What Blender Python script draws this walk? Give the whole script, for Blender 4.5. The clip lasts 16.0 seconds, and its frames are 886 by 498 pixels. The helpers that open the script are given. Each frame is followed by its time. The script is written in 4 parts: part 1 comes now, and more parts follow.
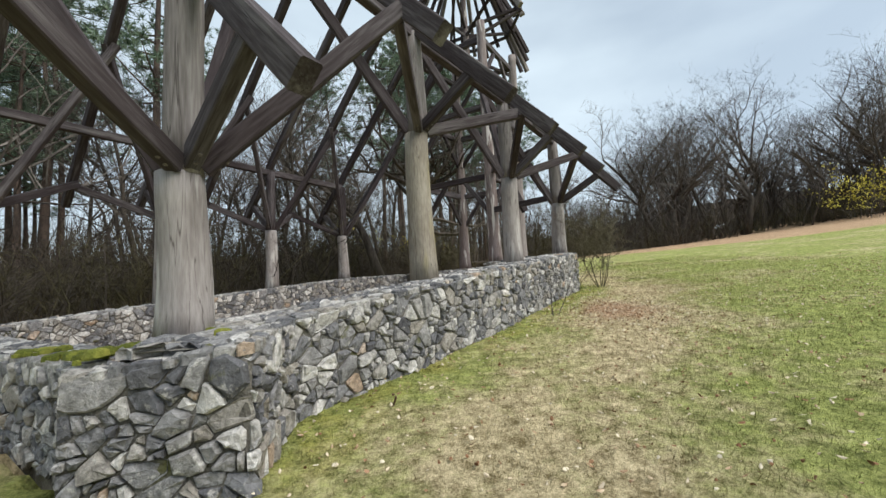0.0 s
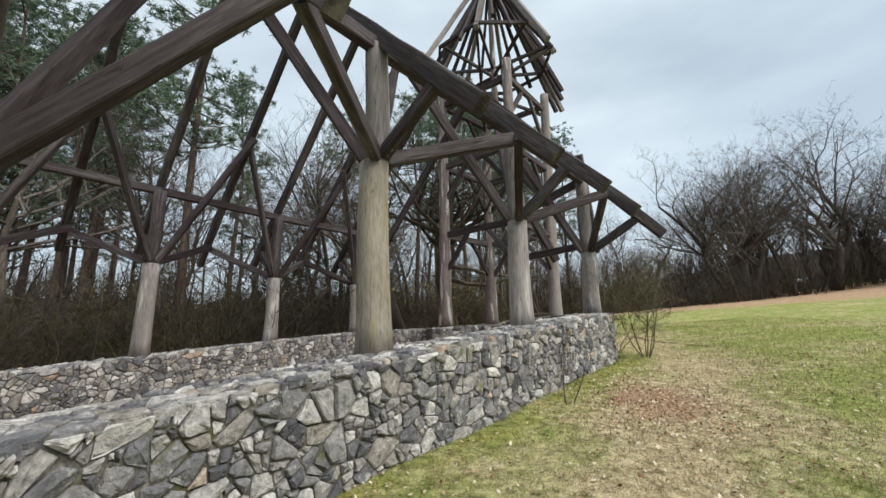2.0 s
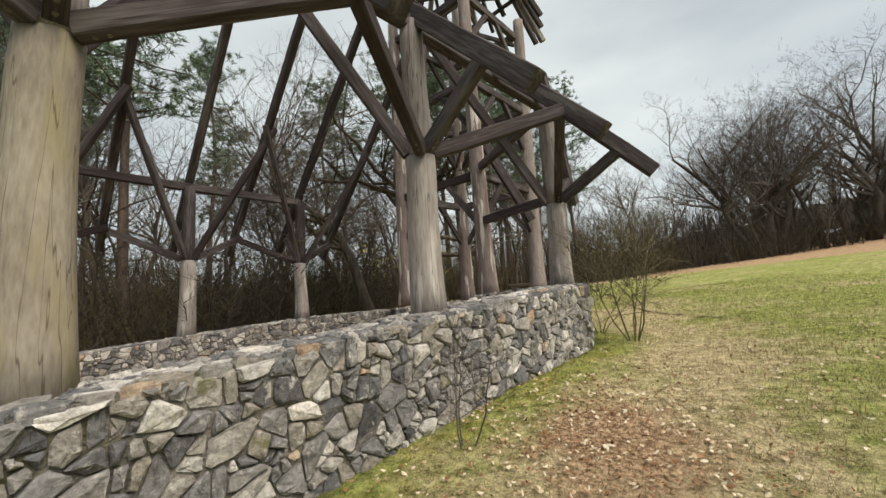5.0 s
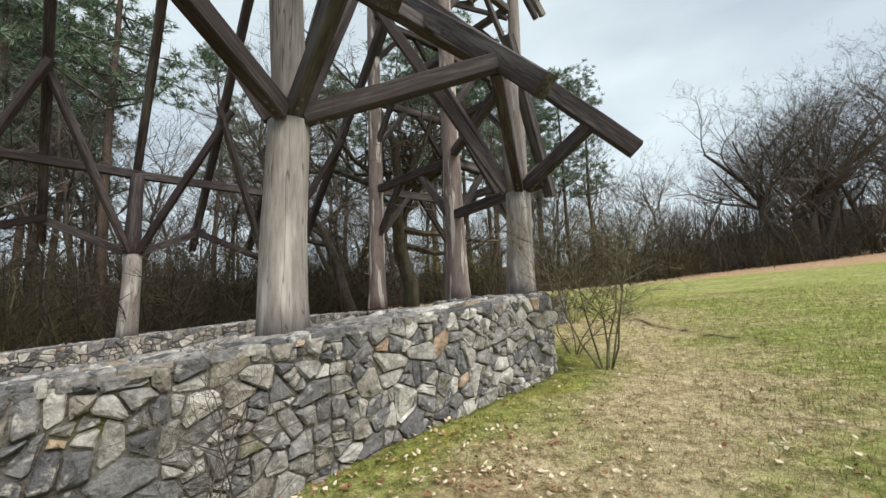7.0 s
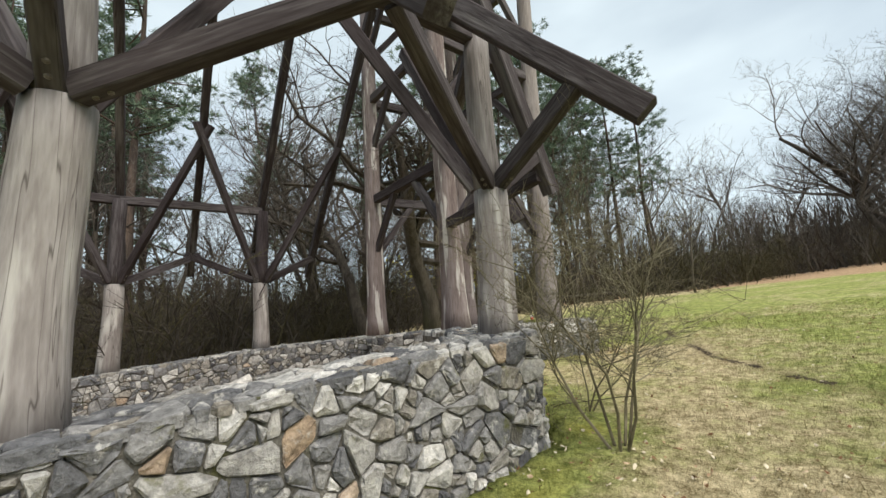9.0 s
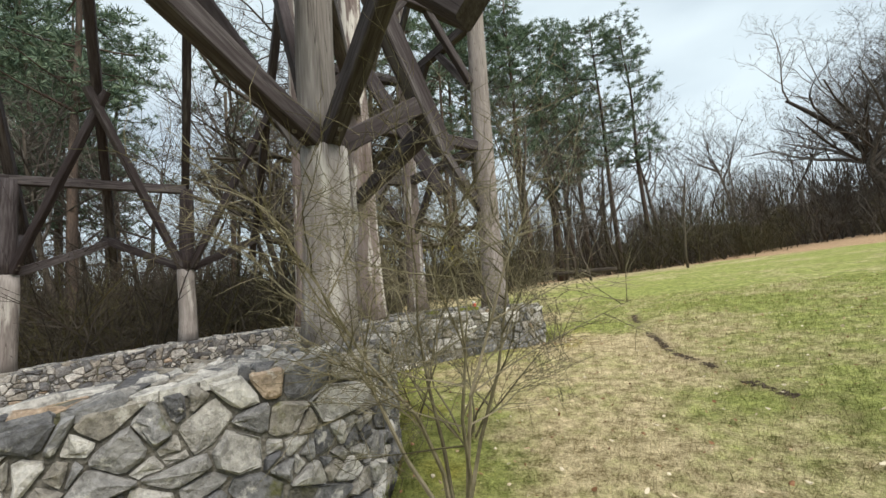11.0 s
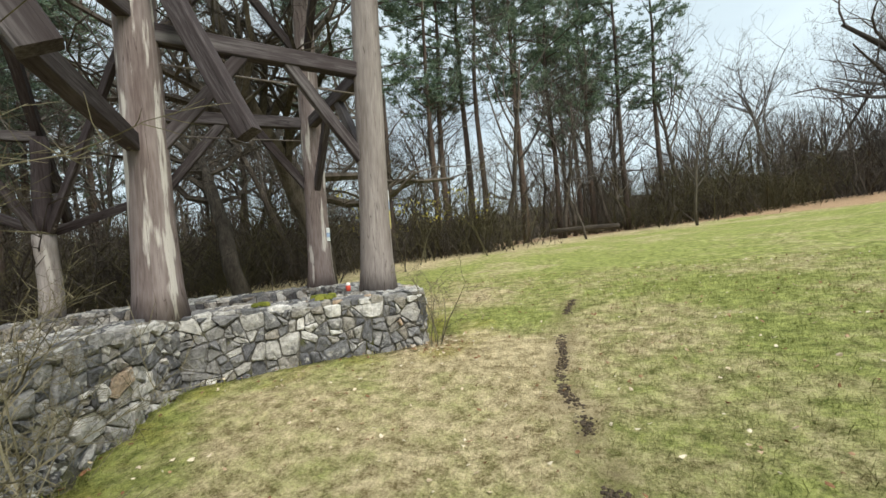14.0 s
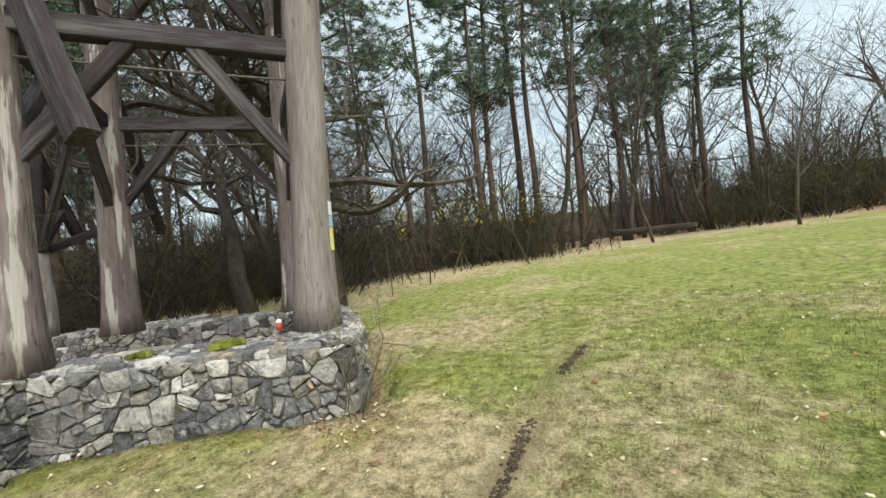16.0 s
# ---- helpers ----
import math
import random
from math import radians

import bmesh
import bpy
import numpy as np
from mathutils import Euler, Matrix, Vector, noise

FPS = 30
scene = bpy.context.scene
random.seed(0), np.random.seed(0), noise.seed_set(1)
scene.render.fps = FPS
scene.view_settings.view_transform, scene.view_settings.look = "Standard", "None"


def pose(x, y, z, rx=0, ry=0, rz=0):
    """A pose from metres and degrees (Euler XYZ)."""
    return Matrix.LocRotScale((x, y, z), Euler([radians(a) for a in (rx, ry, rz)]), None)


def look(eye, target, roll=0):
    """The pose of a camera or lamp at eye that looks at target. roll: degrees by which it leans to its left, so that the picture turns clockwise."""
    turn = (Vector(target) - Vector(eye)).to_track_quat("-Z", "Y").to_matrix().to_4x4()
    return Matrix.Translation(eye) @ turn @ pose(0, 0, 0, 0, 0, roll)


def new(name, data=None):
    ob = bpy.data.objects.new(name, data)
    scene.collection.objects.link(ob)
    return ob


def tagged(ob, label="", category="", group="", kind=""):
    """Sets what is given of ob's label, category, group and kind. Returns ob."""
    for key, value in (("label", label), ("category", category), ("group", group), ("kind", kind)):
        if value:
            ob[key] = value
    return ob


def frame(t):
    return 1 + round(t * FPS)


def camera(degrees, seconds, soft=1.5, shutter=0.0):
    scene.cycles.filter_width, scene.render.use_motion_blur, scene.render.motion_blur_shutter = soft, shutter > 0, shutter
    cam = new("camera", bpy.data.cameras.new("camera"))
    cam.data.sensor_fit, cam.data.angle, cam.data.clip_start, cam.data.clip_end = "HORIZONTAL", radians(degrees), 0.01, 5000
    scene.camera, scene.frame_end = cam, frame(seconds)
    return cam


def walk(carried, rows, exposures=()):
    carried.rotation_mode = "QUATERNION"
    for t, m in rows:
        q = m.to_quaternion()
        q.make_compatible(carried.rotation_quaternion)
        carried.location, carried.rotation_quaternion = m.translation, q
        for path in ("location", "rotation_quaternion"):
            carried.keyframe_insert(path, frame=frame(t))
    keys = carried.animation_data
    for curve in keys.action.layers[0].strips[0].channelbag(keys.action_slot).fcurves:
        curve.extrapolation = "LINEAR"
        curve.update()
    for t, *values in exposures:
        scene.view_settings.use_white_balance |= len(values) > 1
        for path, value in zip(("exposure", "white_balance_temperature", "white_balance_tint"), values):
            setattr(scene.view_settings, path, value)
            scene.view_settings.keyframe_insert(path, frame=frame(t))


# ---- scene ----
import collections

cam = camera(95.0, 16.0)
METRES, EYE, TILT, LEAN, TURN = 16.5, 1.5, 4.8, 3.0, 0.0
ROWS = [
    (0.0, 0.0, 0.0, 0.0, -0.0, -0.0, 0.0),
    (0.5, 0.015, 0.027, 0.005, 3.37, 1.43, -0.56),
    (1.0, 0.038, 0.0501, 0.0077, 4.57, 3.01, -1.12),
    (1.5, 0.0527, 0.077, 0.0094, 6.17, 5.6, -1.79),
    (2.0, 0.0665, 0.1022, 0.0115, 7.12, 6.62, -1.37),
    (2.5, 0.0845, 0.1275, 0.0146, 7.48, 8.85, -0.64),
    (3.0, 0.0938, 0.1555, 0.0149, 7.83, 8.66, 0.4),
    (3.5, 0.1067, 0.1819, 0.0112, 8.21, 6.94, 1.27),
    (4.0, 0.122, 0.2108, 0.0116, 8.85, 4.86, 1.56),
    (4.5, 0.1351, 0.2401, 0.0123, 8.7, 3.0, 1.66),
    (5.0, 0.1564, 0.2659, 0.0127, 9.54, 2.82, 1.7),
    (7.5, 0.2409, 0.3928, 0.0166, 15.15, 2.56, 0.58),
    (8.0, 0.2537, 0.4229, 0.0179, 18.09, 3.21, 1.29),
    (8.5, 0.2632, 0.4517, 0.0228, 20.19, 4.11, 2.16),
    (11.0, 0.335, 0.5779, 0.0275, 21.87, 0.89, 3.77),
    (11.5, 0.35, 0.6056, 0.0269, 22.35, -0.5, 4.07),
    (12.0, 0.3642, 0.6322, 0.0281, 22.78, -1.5, 4.08),
    (12.5, 0.3755, 0.6613, 0.0306, 22.28, -3.06, 3.91),
    (13.0, 0.393, 0.6904, 0.0302, 22.76, -4.52, 3.71),
    (13.5, 0.4056, 0.7219, 0.0304, 23.69, -5.05, 3.58),
    (14.0, 0.4202, 0.7515, 0.0317, 25.18, -5.77, 3.78),
    (14.5, 0.4329, 0.7812, 0.0348, 28.35, -5.51, 4.11),
    (15.0, 0.4391, 0.8124, 0.0379, 29.73, -6.0, 4.32),
    (15.5, 0.449, 0.8451, 0.0371, 32.3, -5.18, 4.72),
    (16.0, 0.4495, 0.8786, 0.0355, 35.06, -5.12, 5.19),
]
walk(cam, [(t, pose(0, 0, EYE, TILT, LEAN, TURN) @ pose(METRES * x, METRES * y, METRES * z, 90 + pitch, roll, yaw)) for t, x, y, z, yaw, pitch, roll in ROWS], exposures=[(0.0, 0.46, 6500, 10), (2.0, 0.43, 6600, 10), (3.5, 0.34, 7500, 12), (5.0, 0.40, 7500, 12), (7.5, 0.52, 6800, 10), (11.0, 0.58, 6800, 9), (16.0, 0.62, 6700, 6)])

# ---- light and sky ----
world = bpy.data.worlds.new("overcast_sky")
scene.world = world
world.use_nodes = True
wn, wl = world.node_tree.nodes, world.node_tree.links
wn.clear()
sky = wn.new("ShaderNodeTexSky")
sky.sky_type, sky.sun_disc = "NISHITA", False
sky.sun_elevation, sky.sun_rotation = radians(42), radians(121)
sky.air_density, sky.dust_density = 1.0, 1.2
cloud = wn.new("ShaderNodeTexNoise")
cloud.inputs["Scale"].default_value, cloud.inputs["Detail"].default_value = 2.2, 6
cloud.inputs["Roughness"].default_value = 0.45
wtc = wn.new("ShaderNodeTexCoord")
wmap = wn.new("ShaderNodeMapping")
wmap.inputs["Scale"].default_value = (1, 1, 2.6)
wl.new(wtc.outputs["Generated"], wmap.inputs["Vector"])
wl.new(wmap.outputs[0], cloud.inputs["Vector"])
cr = wn.new("ShaderNodeValToRGB")
cr.color_ramp.elements[0].position, cr.color_ramp.elements[1].position = 0.30, 0.72
cr.color_ramp.elements[0].color, cr.color_ramp.elements[1].color = (0.55, 0.55, 0.55, 1), (1, 1, 1, 1)
wl.new(cloud.outputs["Fac"], cr.inputs[0])
grey = wn.new("ShaderNodeMix")
grey.data_type = "RGBA"
grey.inputs["B"].default_value = (7.3, 8.6, 9.5, 1)
wl.new(cr.outputs[0], grey.inputs["Factor"])
wl.new(sky.outputs[0], grey.inputs["A"])
bg = wn.new("ShaderNodeBackground")
bg.inputs["Strength"].default_value = 0.082
wl.new(grey.outputs["Result"], bg.inputs[0])
wout = wn.new("ShaderNodeOutputWorld")
wl.new(bg.outputs[0], wout.inputs[0])
sun_data = bpy.data.lights.new("sun", "SUN")
sun_data.energy, sun_data.angle, sun_data.color = 2.75, radians(40), (1.0, 0.96, 0.9)
sun = new("sun", sun_data)
sun.matrix_world = look((30, -10, 40), (0, 8, 0))


# ---- materials ----
def material(name, colours, scale=(1, 1, 1), size=6.0, fine=40.0, rough=0.85, bump=0.3, spread=0.0, stain=None, stain_size=1.2, stain_at=(0.55, 0.7), coords="Object", crack=None):
    """Two noises at two sizes mix the colours; a third lays stains with their own shape."""
    mat = bpy.data.materials.new(name)
    mat.use_nodes = True
    n, l = mat.node_tree.nodes, mat.node_tree.links
    bsdf = n["Principled BSDF"]
    bsdf.inputs["Roughness"].default_value = rough
    bsdf.inputs["Specular IOR Level"].default_value = 0.25
    tc, mp = n.new("ShaderNodeTexCoord"), n.new("ShaderNodeMapping")
    mp.inputs["Scale"].default_value = scale
    l.new(tc.outputs[coords], mp.inputs[0])
    info = n.new("ShaderNodeObjectInfo")
    shift = n.new("ShaderNodeVectorMath")
    shift.operation = "ADD"
    mul = n.new("ShaderNodeMath")
    mul.operation = "MULTIPLY"
    mul.inputs[1].default_value = 37.0
    l.new(info.outputs["Random"], mul.inputs[0])
    l.new(mp.outputs[0], shift.inputs[0])
    l.new(mul.outputs[0], shift.inputs[1])
    big, small = n.new("ShaderNodeTexNoise"), n.new("ShaderNodeTexNoise")
    big.inputs["Scale"].default_value, big.inputs["Detail"].default_value = size, 5
    small.inputs["Scale"].default_value, small.inputs["Detail"].default_value = fine, 4
    for tex in (big, small):
        l.new(shift.outputs[0], tex.inputs["Vector"])
    ramp = n.new("ShaderNodeValToRGB")
    e = ramp.color_ramp.elements
    e[0].position, e[1].position = 0.3, 0.7
    e[0].color, e[1].color = (*colours[0], 1), (*colours[-1], 1)
    for i, c in enumerate(colours[1:-1]):
        x = e.new(0.3 + 0.4 * (i + 1) / (len(colours) - 1))
        x.color = (*c, 1)
    add = n.new("ShaderNodeMath")
    add.operation = "MULTIPLY_ADD"
    l.new(small.outputs["Fac"], add.inputs[0])
    add.inputs[1].default_value = 0.5
    half = n.new("ShaderNodeMath")
    half.operation = "MULTIPLY_ADD"
    half.inputs[1].default_value = 0.75
    half.inputs[2].default_value = -0.125
    l.new(big.outputs["Fac"], half.inputs[0])
    l.new(half.outputs[0], add.inputs[2])
    last = add.outputs[0]
    if spread:
        rnd = n.new("ShaderNodeMath")
        rnd.operation = "MULTIPLY_ADD"
        isl = n.new("ShaderNodeNewGeometry")
        both = n.new("ShaderNodeMath")
        both.operation = "ADD"
        l.new(info.outputs["Random"], both.inputs[0])
        l.new(isl.outputs["Random Per Island"], both.inputs[1])
        wrap = n.new("ShaderNodeMath")
        wrap.operation = "FRACT"
        l.new(both.outputs[0], wrap.inputs[0])
        l.new(wrap.outputs[0], rnd.inputs[0])
        rnd.inputs[1].default_value = spread
        off = n.new("ShaderNodeMath")
        off.operation = "SUBTRACT"
        off.inputs[1].default_value = spread / 2
        l.new(last, off.inputs[0])
        l.new(off.outputs[0], rnd.inputs[2])
        last = rnd.outputs[0]
    sub = n.new("ShaderNodeMath")
    sub.operation = "SUBTRACT"
    sub.inputs[1].default_value = 0.0
    l.new(last, sub.inputs[0])
    l.new(sub.outputs[0], ramp.inputs[0])
    colour = ramp.outputs[0]
    if stain:
        st = n.new("ShaderNodeTexNoise")
        st.inputs["Scale"].default_value, st.inputs["Detail"].default_value = stain_size, 6
        l.new(shift.outputs[0], st.inputs["Vector"])
        sr = n.new("ShaderNodeMapRange")
        sr.inputs["From Min"].default_value, sr.inputs["From Max"].default_value = stain_at
        l.new(st.outputs["Fac"], sr.inputs[0])
        mx = n.new("ShaderNodeMix")
        mx.data_type = "RGBA"
        l.new(sr.outputs[0], mx.inputs["Factor"])
        l.new(colour, mx.inputs["A"])
        mx.inputs["B"].default_value = (*stain, 1)
        colour = mx.outputs["Result"]
    if crack:
        # drying cracks: narrow lines that run along the grain
        long_map, line = n.new("ShaderNodeMapping"), n.new("ShaderNodeTexNoise")
        long_map.inputs["Scale"].default_value = (1, 1, 0.035)
        l.new(tc.outputs[coords], long_map.inputs[0])
        moved = n.new("ShaderNodeVectorMath")
        moved.operation = "ADD"
        l.new(long_map.outputs[0], moved.inputs[0])
        l.new(mul.outputs[0], moved.inputs[1])
        line.inputs["Scale"].default_value, line.inputs["Detail"].default_value = 7, 3
        l.new(moved.outputs[0], line.inputs["Vector"])
        away, near = n.new("ShaderNodeMath"), n.new("ShaderNodeMath")
        away.operation, near.operation = "SUBTRACT", "ABSOLUTE"
        away.inputs[1].default_value = 0.5
        l.new(line.outputs["Fac"], away.inputs[0])
        l.new(away.outputs[0], near.inputs[0])
        thin = n.new("ShaderNodeMapRange")
        for key, value in (("From Min", 0.001), ("From Max", 0.007), ("To Min", 0.7), ("To Max", 0.0)):
            thin.inputs[key].default_value = value
        l.new(near.outputs[0], thin.inputs[0])
        split = n.new("ShaderNodeMix")
        split.data_type = "RGBA"
        l.new(thin.outputs[0], split.inputs["Factor"])
        l.new(colour, split.inputs["A"])
        split.inputs["B"].default_value = (*crack, 1)
        colour = split.outputs["Result"]
    l.new(colour, bsdf.inputs["Base Color"])
    if bump:
        bp = n.new("ShaderNodeBump")
        bp.inputs["Strength"].default_value, bp.inputs["Distance"].default_value = bump, 0.02
        l.new(small.outputs["Fac"], bp.inputs["Height"])
        l.new(bp.outputs[0], bsdf.inputs["Normal"])
    return mat


M_POST = material("weathered_post_wood", [(0.17, 0.150, 0.141), (0.255, 0.229, 0.218), (0.36, 0.332, 0.318)], (1, 1, 0.14), 5, 38, bump=0.45, stain=(0.47, 0.447, 0.42), stain_size=6.0, stain_at=(0.56, 0.66), crack=(0.06, 0.048, 0.042))
M_OLIVEPOST = material("lichened_post_wood", [(0.165, 0.140, 0.112), (0.26, 0.228, 0.186), (0.36, 0.325, 0.272)], (1, 1, 0.22), 4, 36, bump=0.45, stain=(0.30, 0.262, 0.155), stain_size=2.6, stain_at=(0.53, 0.64), crack=(0.06, 0.045, 0.03))
M_TOWER = material("reddish_grey_log", [(0.115, 0.085, 0.080), (0.19, 0.153, 0.147), (0.28, 0.237, 0.230)], (1, 1, 0.12), 5, 36, bump=0.45, stain=(0.50, 0.468, 0.44), stain_size=8.0, stain_at=(0.575, 0.63), crack=(0.045, 0.03, 0.025))
M_TALLPOST = material("grey_brown_log", [(0.155, 0.130, 0.121), (0.225, 0.195, 0.184), (0.31, 0.276, 0.262)], (1, 1, 0.12), 5, 36, bump=0.45, crack=(0.05, 0.038, 0.032))
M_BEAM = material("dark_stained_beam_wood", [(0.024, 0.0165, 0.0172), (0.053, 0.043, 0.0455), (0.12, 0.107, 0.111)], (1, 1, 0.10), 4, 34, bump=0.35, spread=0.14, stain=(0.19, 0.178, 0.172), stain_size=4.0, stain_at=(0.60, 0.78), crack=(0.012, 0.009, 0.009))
M_UPPER = material("grey_upper_post_wood", [(0.115, 0.099, 0.094), (0.20, 0.180, 0.172), (0.31, 0.286, 0.277)], (1, 1, 0.08), 5, 40, bump=0.45, crack=(0.035, 0.028, 0.025))
M_MORTAR = material("lime_mortar", [(0.055, 0.051, 0.044), (0.12, 0.113, 0.098), (0.25, 0.235, 0.21)], size=4, fine=45, bump=1.0, stain=(0.09, 0.09, 0.035), stain_size=2.5, stain_at=(0.58, 0.68))


def stone_material():
    """Field stones: each its own grey, brown or buff, mottled, with pale lime, dark weathering and a little moss."""
    mat = bpy.data.materials.new("grey_field_stone")
    mat.use_nodes = True
    n, l = mat.node_tree.nodes, mat.node_tree.links
    bsdf = n["Principled BSDF"]
    bsdf.inputs["Roughness"].default_value = 0.9
    bsdf.inputs["Specular IOR Level"].default_value = 0.2
    tc, info, geo = n.new("ShaderNodeTexCoord"), n.new("ShaderNodeObjectInfo"), n.new("ShaderNodeNewGeometry")

    def calc(op, a, b=0.0, c=0.0):
        m = n.new("ShaderNodeMath")
        m.operation = op
        for k, v in enumerate((a, b, c)):
            if isinstance(v, float):
                m.inputs[k].default_value = v
            else:
                l.new(v, m.inputs[k])
        return m.outputs[0]

    own = calc("FRACT", calc("ADD", info.outputs["Random"], geo.outputs["Random Per Island"]))
    place = n.new("ShaderNodeVectorMath")
    place.operation = "ADD"
    l.new(tc.outputs["Object"], place.inputs[0])
    l.new(calc("MULTIPLY", own, 61.0), place.inputs[1])

    def tex(scale, detail, rough=0.6):
        t = n.new("ShaderNodeTexNoise")
        t.inputs["Scale"].default_value, t.inputs["Detail"].default_value, t.inputs["Roughness"].default_value = scale, detail, rough
        l.new(place.outputs[0], t.inputs["Vector"])
        return t.outputs["Fac"]

    def span(x, a, b, lo=0.0, hi=1.0):
        m = n.new("ShaderNodeMapRange")
        for key, v in (("From Min", a), ("From Max", b), ("To Min", lo), ("To Max", hi)):
            m.inputs[key].default_value = v
        l.new(x, m.inputs[0])
        return m.outputs[0]

    def mix(f, a, b, blend="MIX"):
        m = n.new("ShaderNodeMix")
        m.data_type, m.blend_type = "RGBA", blend
        l.new(f, m.inputs["Factor"])
        l.new(a, m.inputs["A"])
        if isinstance(b, tuple):
            m.inputs["B"].default_value = (*b, 1)
        else:
            l.new(b, m.inputs["B"])
        return m.outputs["Result"]

    ramp = n.new("ShaderNodeValToRGB")
    stops = ((0.0, (0.10, 0.10, 0.108)), (0.16, (0.15, 0.151, 0.158)), (0.34, (0.21, 0.208, 0.21)), (0.5, (0.265, 0.258, 0.25)), (0.6, (0.25, 0.228, 0.195)), (0.72, (0.34, 0.33, 0.315)), (0.86, (0.45, 0.437, 0.415)), (0.975, (0.58, 0.565, 0.54)), (0.988, (0.35, 0.262, 0.188)), (1.0, (0.36, 0.285, 0.22)))
    e = ramp.color_ramp.elements
    e[0].position, e[1].position = stops[0][0], stops[-1][0]
    e[0].color, e[1].color = (*stops[0][1], 1), (*stops[-1][1], 1)
    for at, c in stops[1:-1]:
        e.new(at).color = (*c, 1)
    l.new(own, ramp.inputs[0])
    coarse, mid, fine = tex(7, 5), tex(22, 6, 0.7), tex(90, 3)
    grain = n.new("ShaderNodeCombineColor")
    shade = span(calc("MULTIPLY_ADD", mid, 0.6, calc("MULTIPLY", coarse, 0.4)), 0.36, 0.64, 0.5, 1.55)
    for k in range(3):
        l.new(shade, grain.inputs[k])
    full = calc("ADD", 1.0, 0.0)
    c = mix(full, ramp.outputs[0], grain.outputs[0], "MULTIPLY")
    c = mix(span(tex(9, 8, 0.7), 0.56, 0.65, 0.0, 0.8), c, (0.55, 0.535, 0.50))
    c = mix(span(tex(5, 7, 0.7), 0.58, 0.70, 0.0, 0.7), c, (0.075, 0.072, 0.068))
    c = mix(span(tex(2.4, 7, 0.65), 0.63, 0.70, 0.0, 0.8), c, (0.12, 0.12, 0.038))
    l.new(c, bsdf.inputs["Base Color"])
    bp = n.new("ShaderNodeBump")
    bp.inputs["Strength"].default_value, bp.inputs["Distance"].default_value = 0.9, 0.03
    l.new(calc("MULTIPLY_ADD", fine, 0.25, calc("ADD", mid, coarse)), bp.inputs["Height"])
    l.new(bp.outputs[0], bsdf.inputs["Normal"])
    return mat


M_STONE = stone_material()
M_BARK = material("grey_brown_bark", [(0.035, 0.028, 0.022), (0.075, 0.062, 0.05), (0.13, 0.11, 0.09)], (1, 1, 0.2), 6, 30, bump=0.8, spread=0.2)
M_TWIG = material("bare_twig_bark", [(0.058, 0.048, 0.042), (0.10, 0.087, 0.076), (0.16, 0.143, 0.127)], size=2, fine=9, bump=0, spread=0.3)
M_PINEBARK = material("reddish_pine_bark", [(0.035, 0.027, 0.023), (0.075, 0.055, 0.045), (0.125, 0.088, 0.068)], (1, 1, 0.25), 5, 24, bump=0.8, spread=0.2)
M_NEEDLE = material("dark_pine_needles", [(0.065, 0.105, 0.072), (0.12, 0.175, 0.12), (0.20, 0.26, 0.175)], size=0.8, fine=5, bump=0, spread=0.5)
M_SHRUB = material("olive_shrub_bark", [(0.07, 0.06, 0.035), (0.14, 0.125, 0.075), (0.22, 0.19, 0.13)], size=4, fine=20, bump=0.3, spread=0.3)


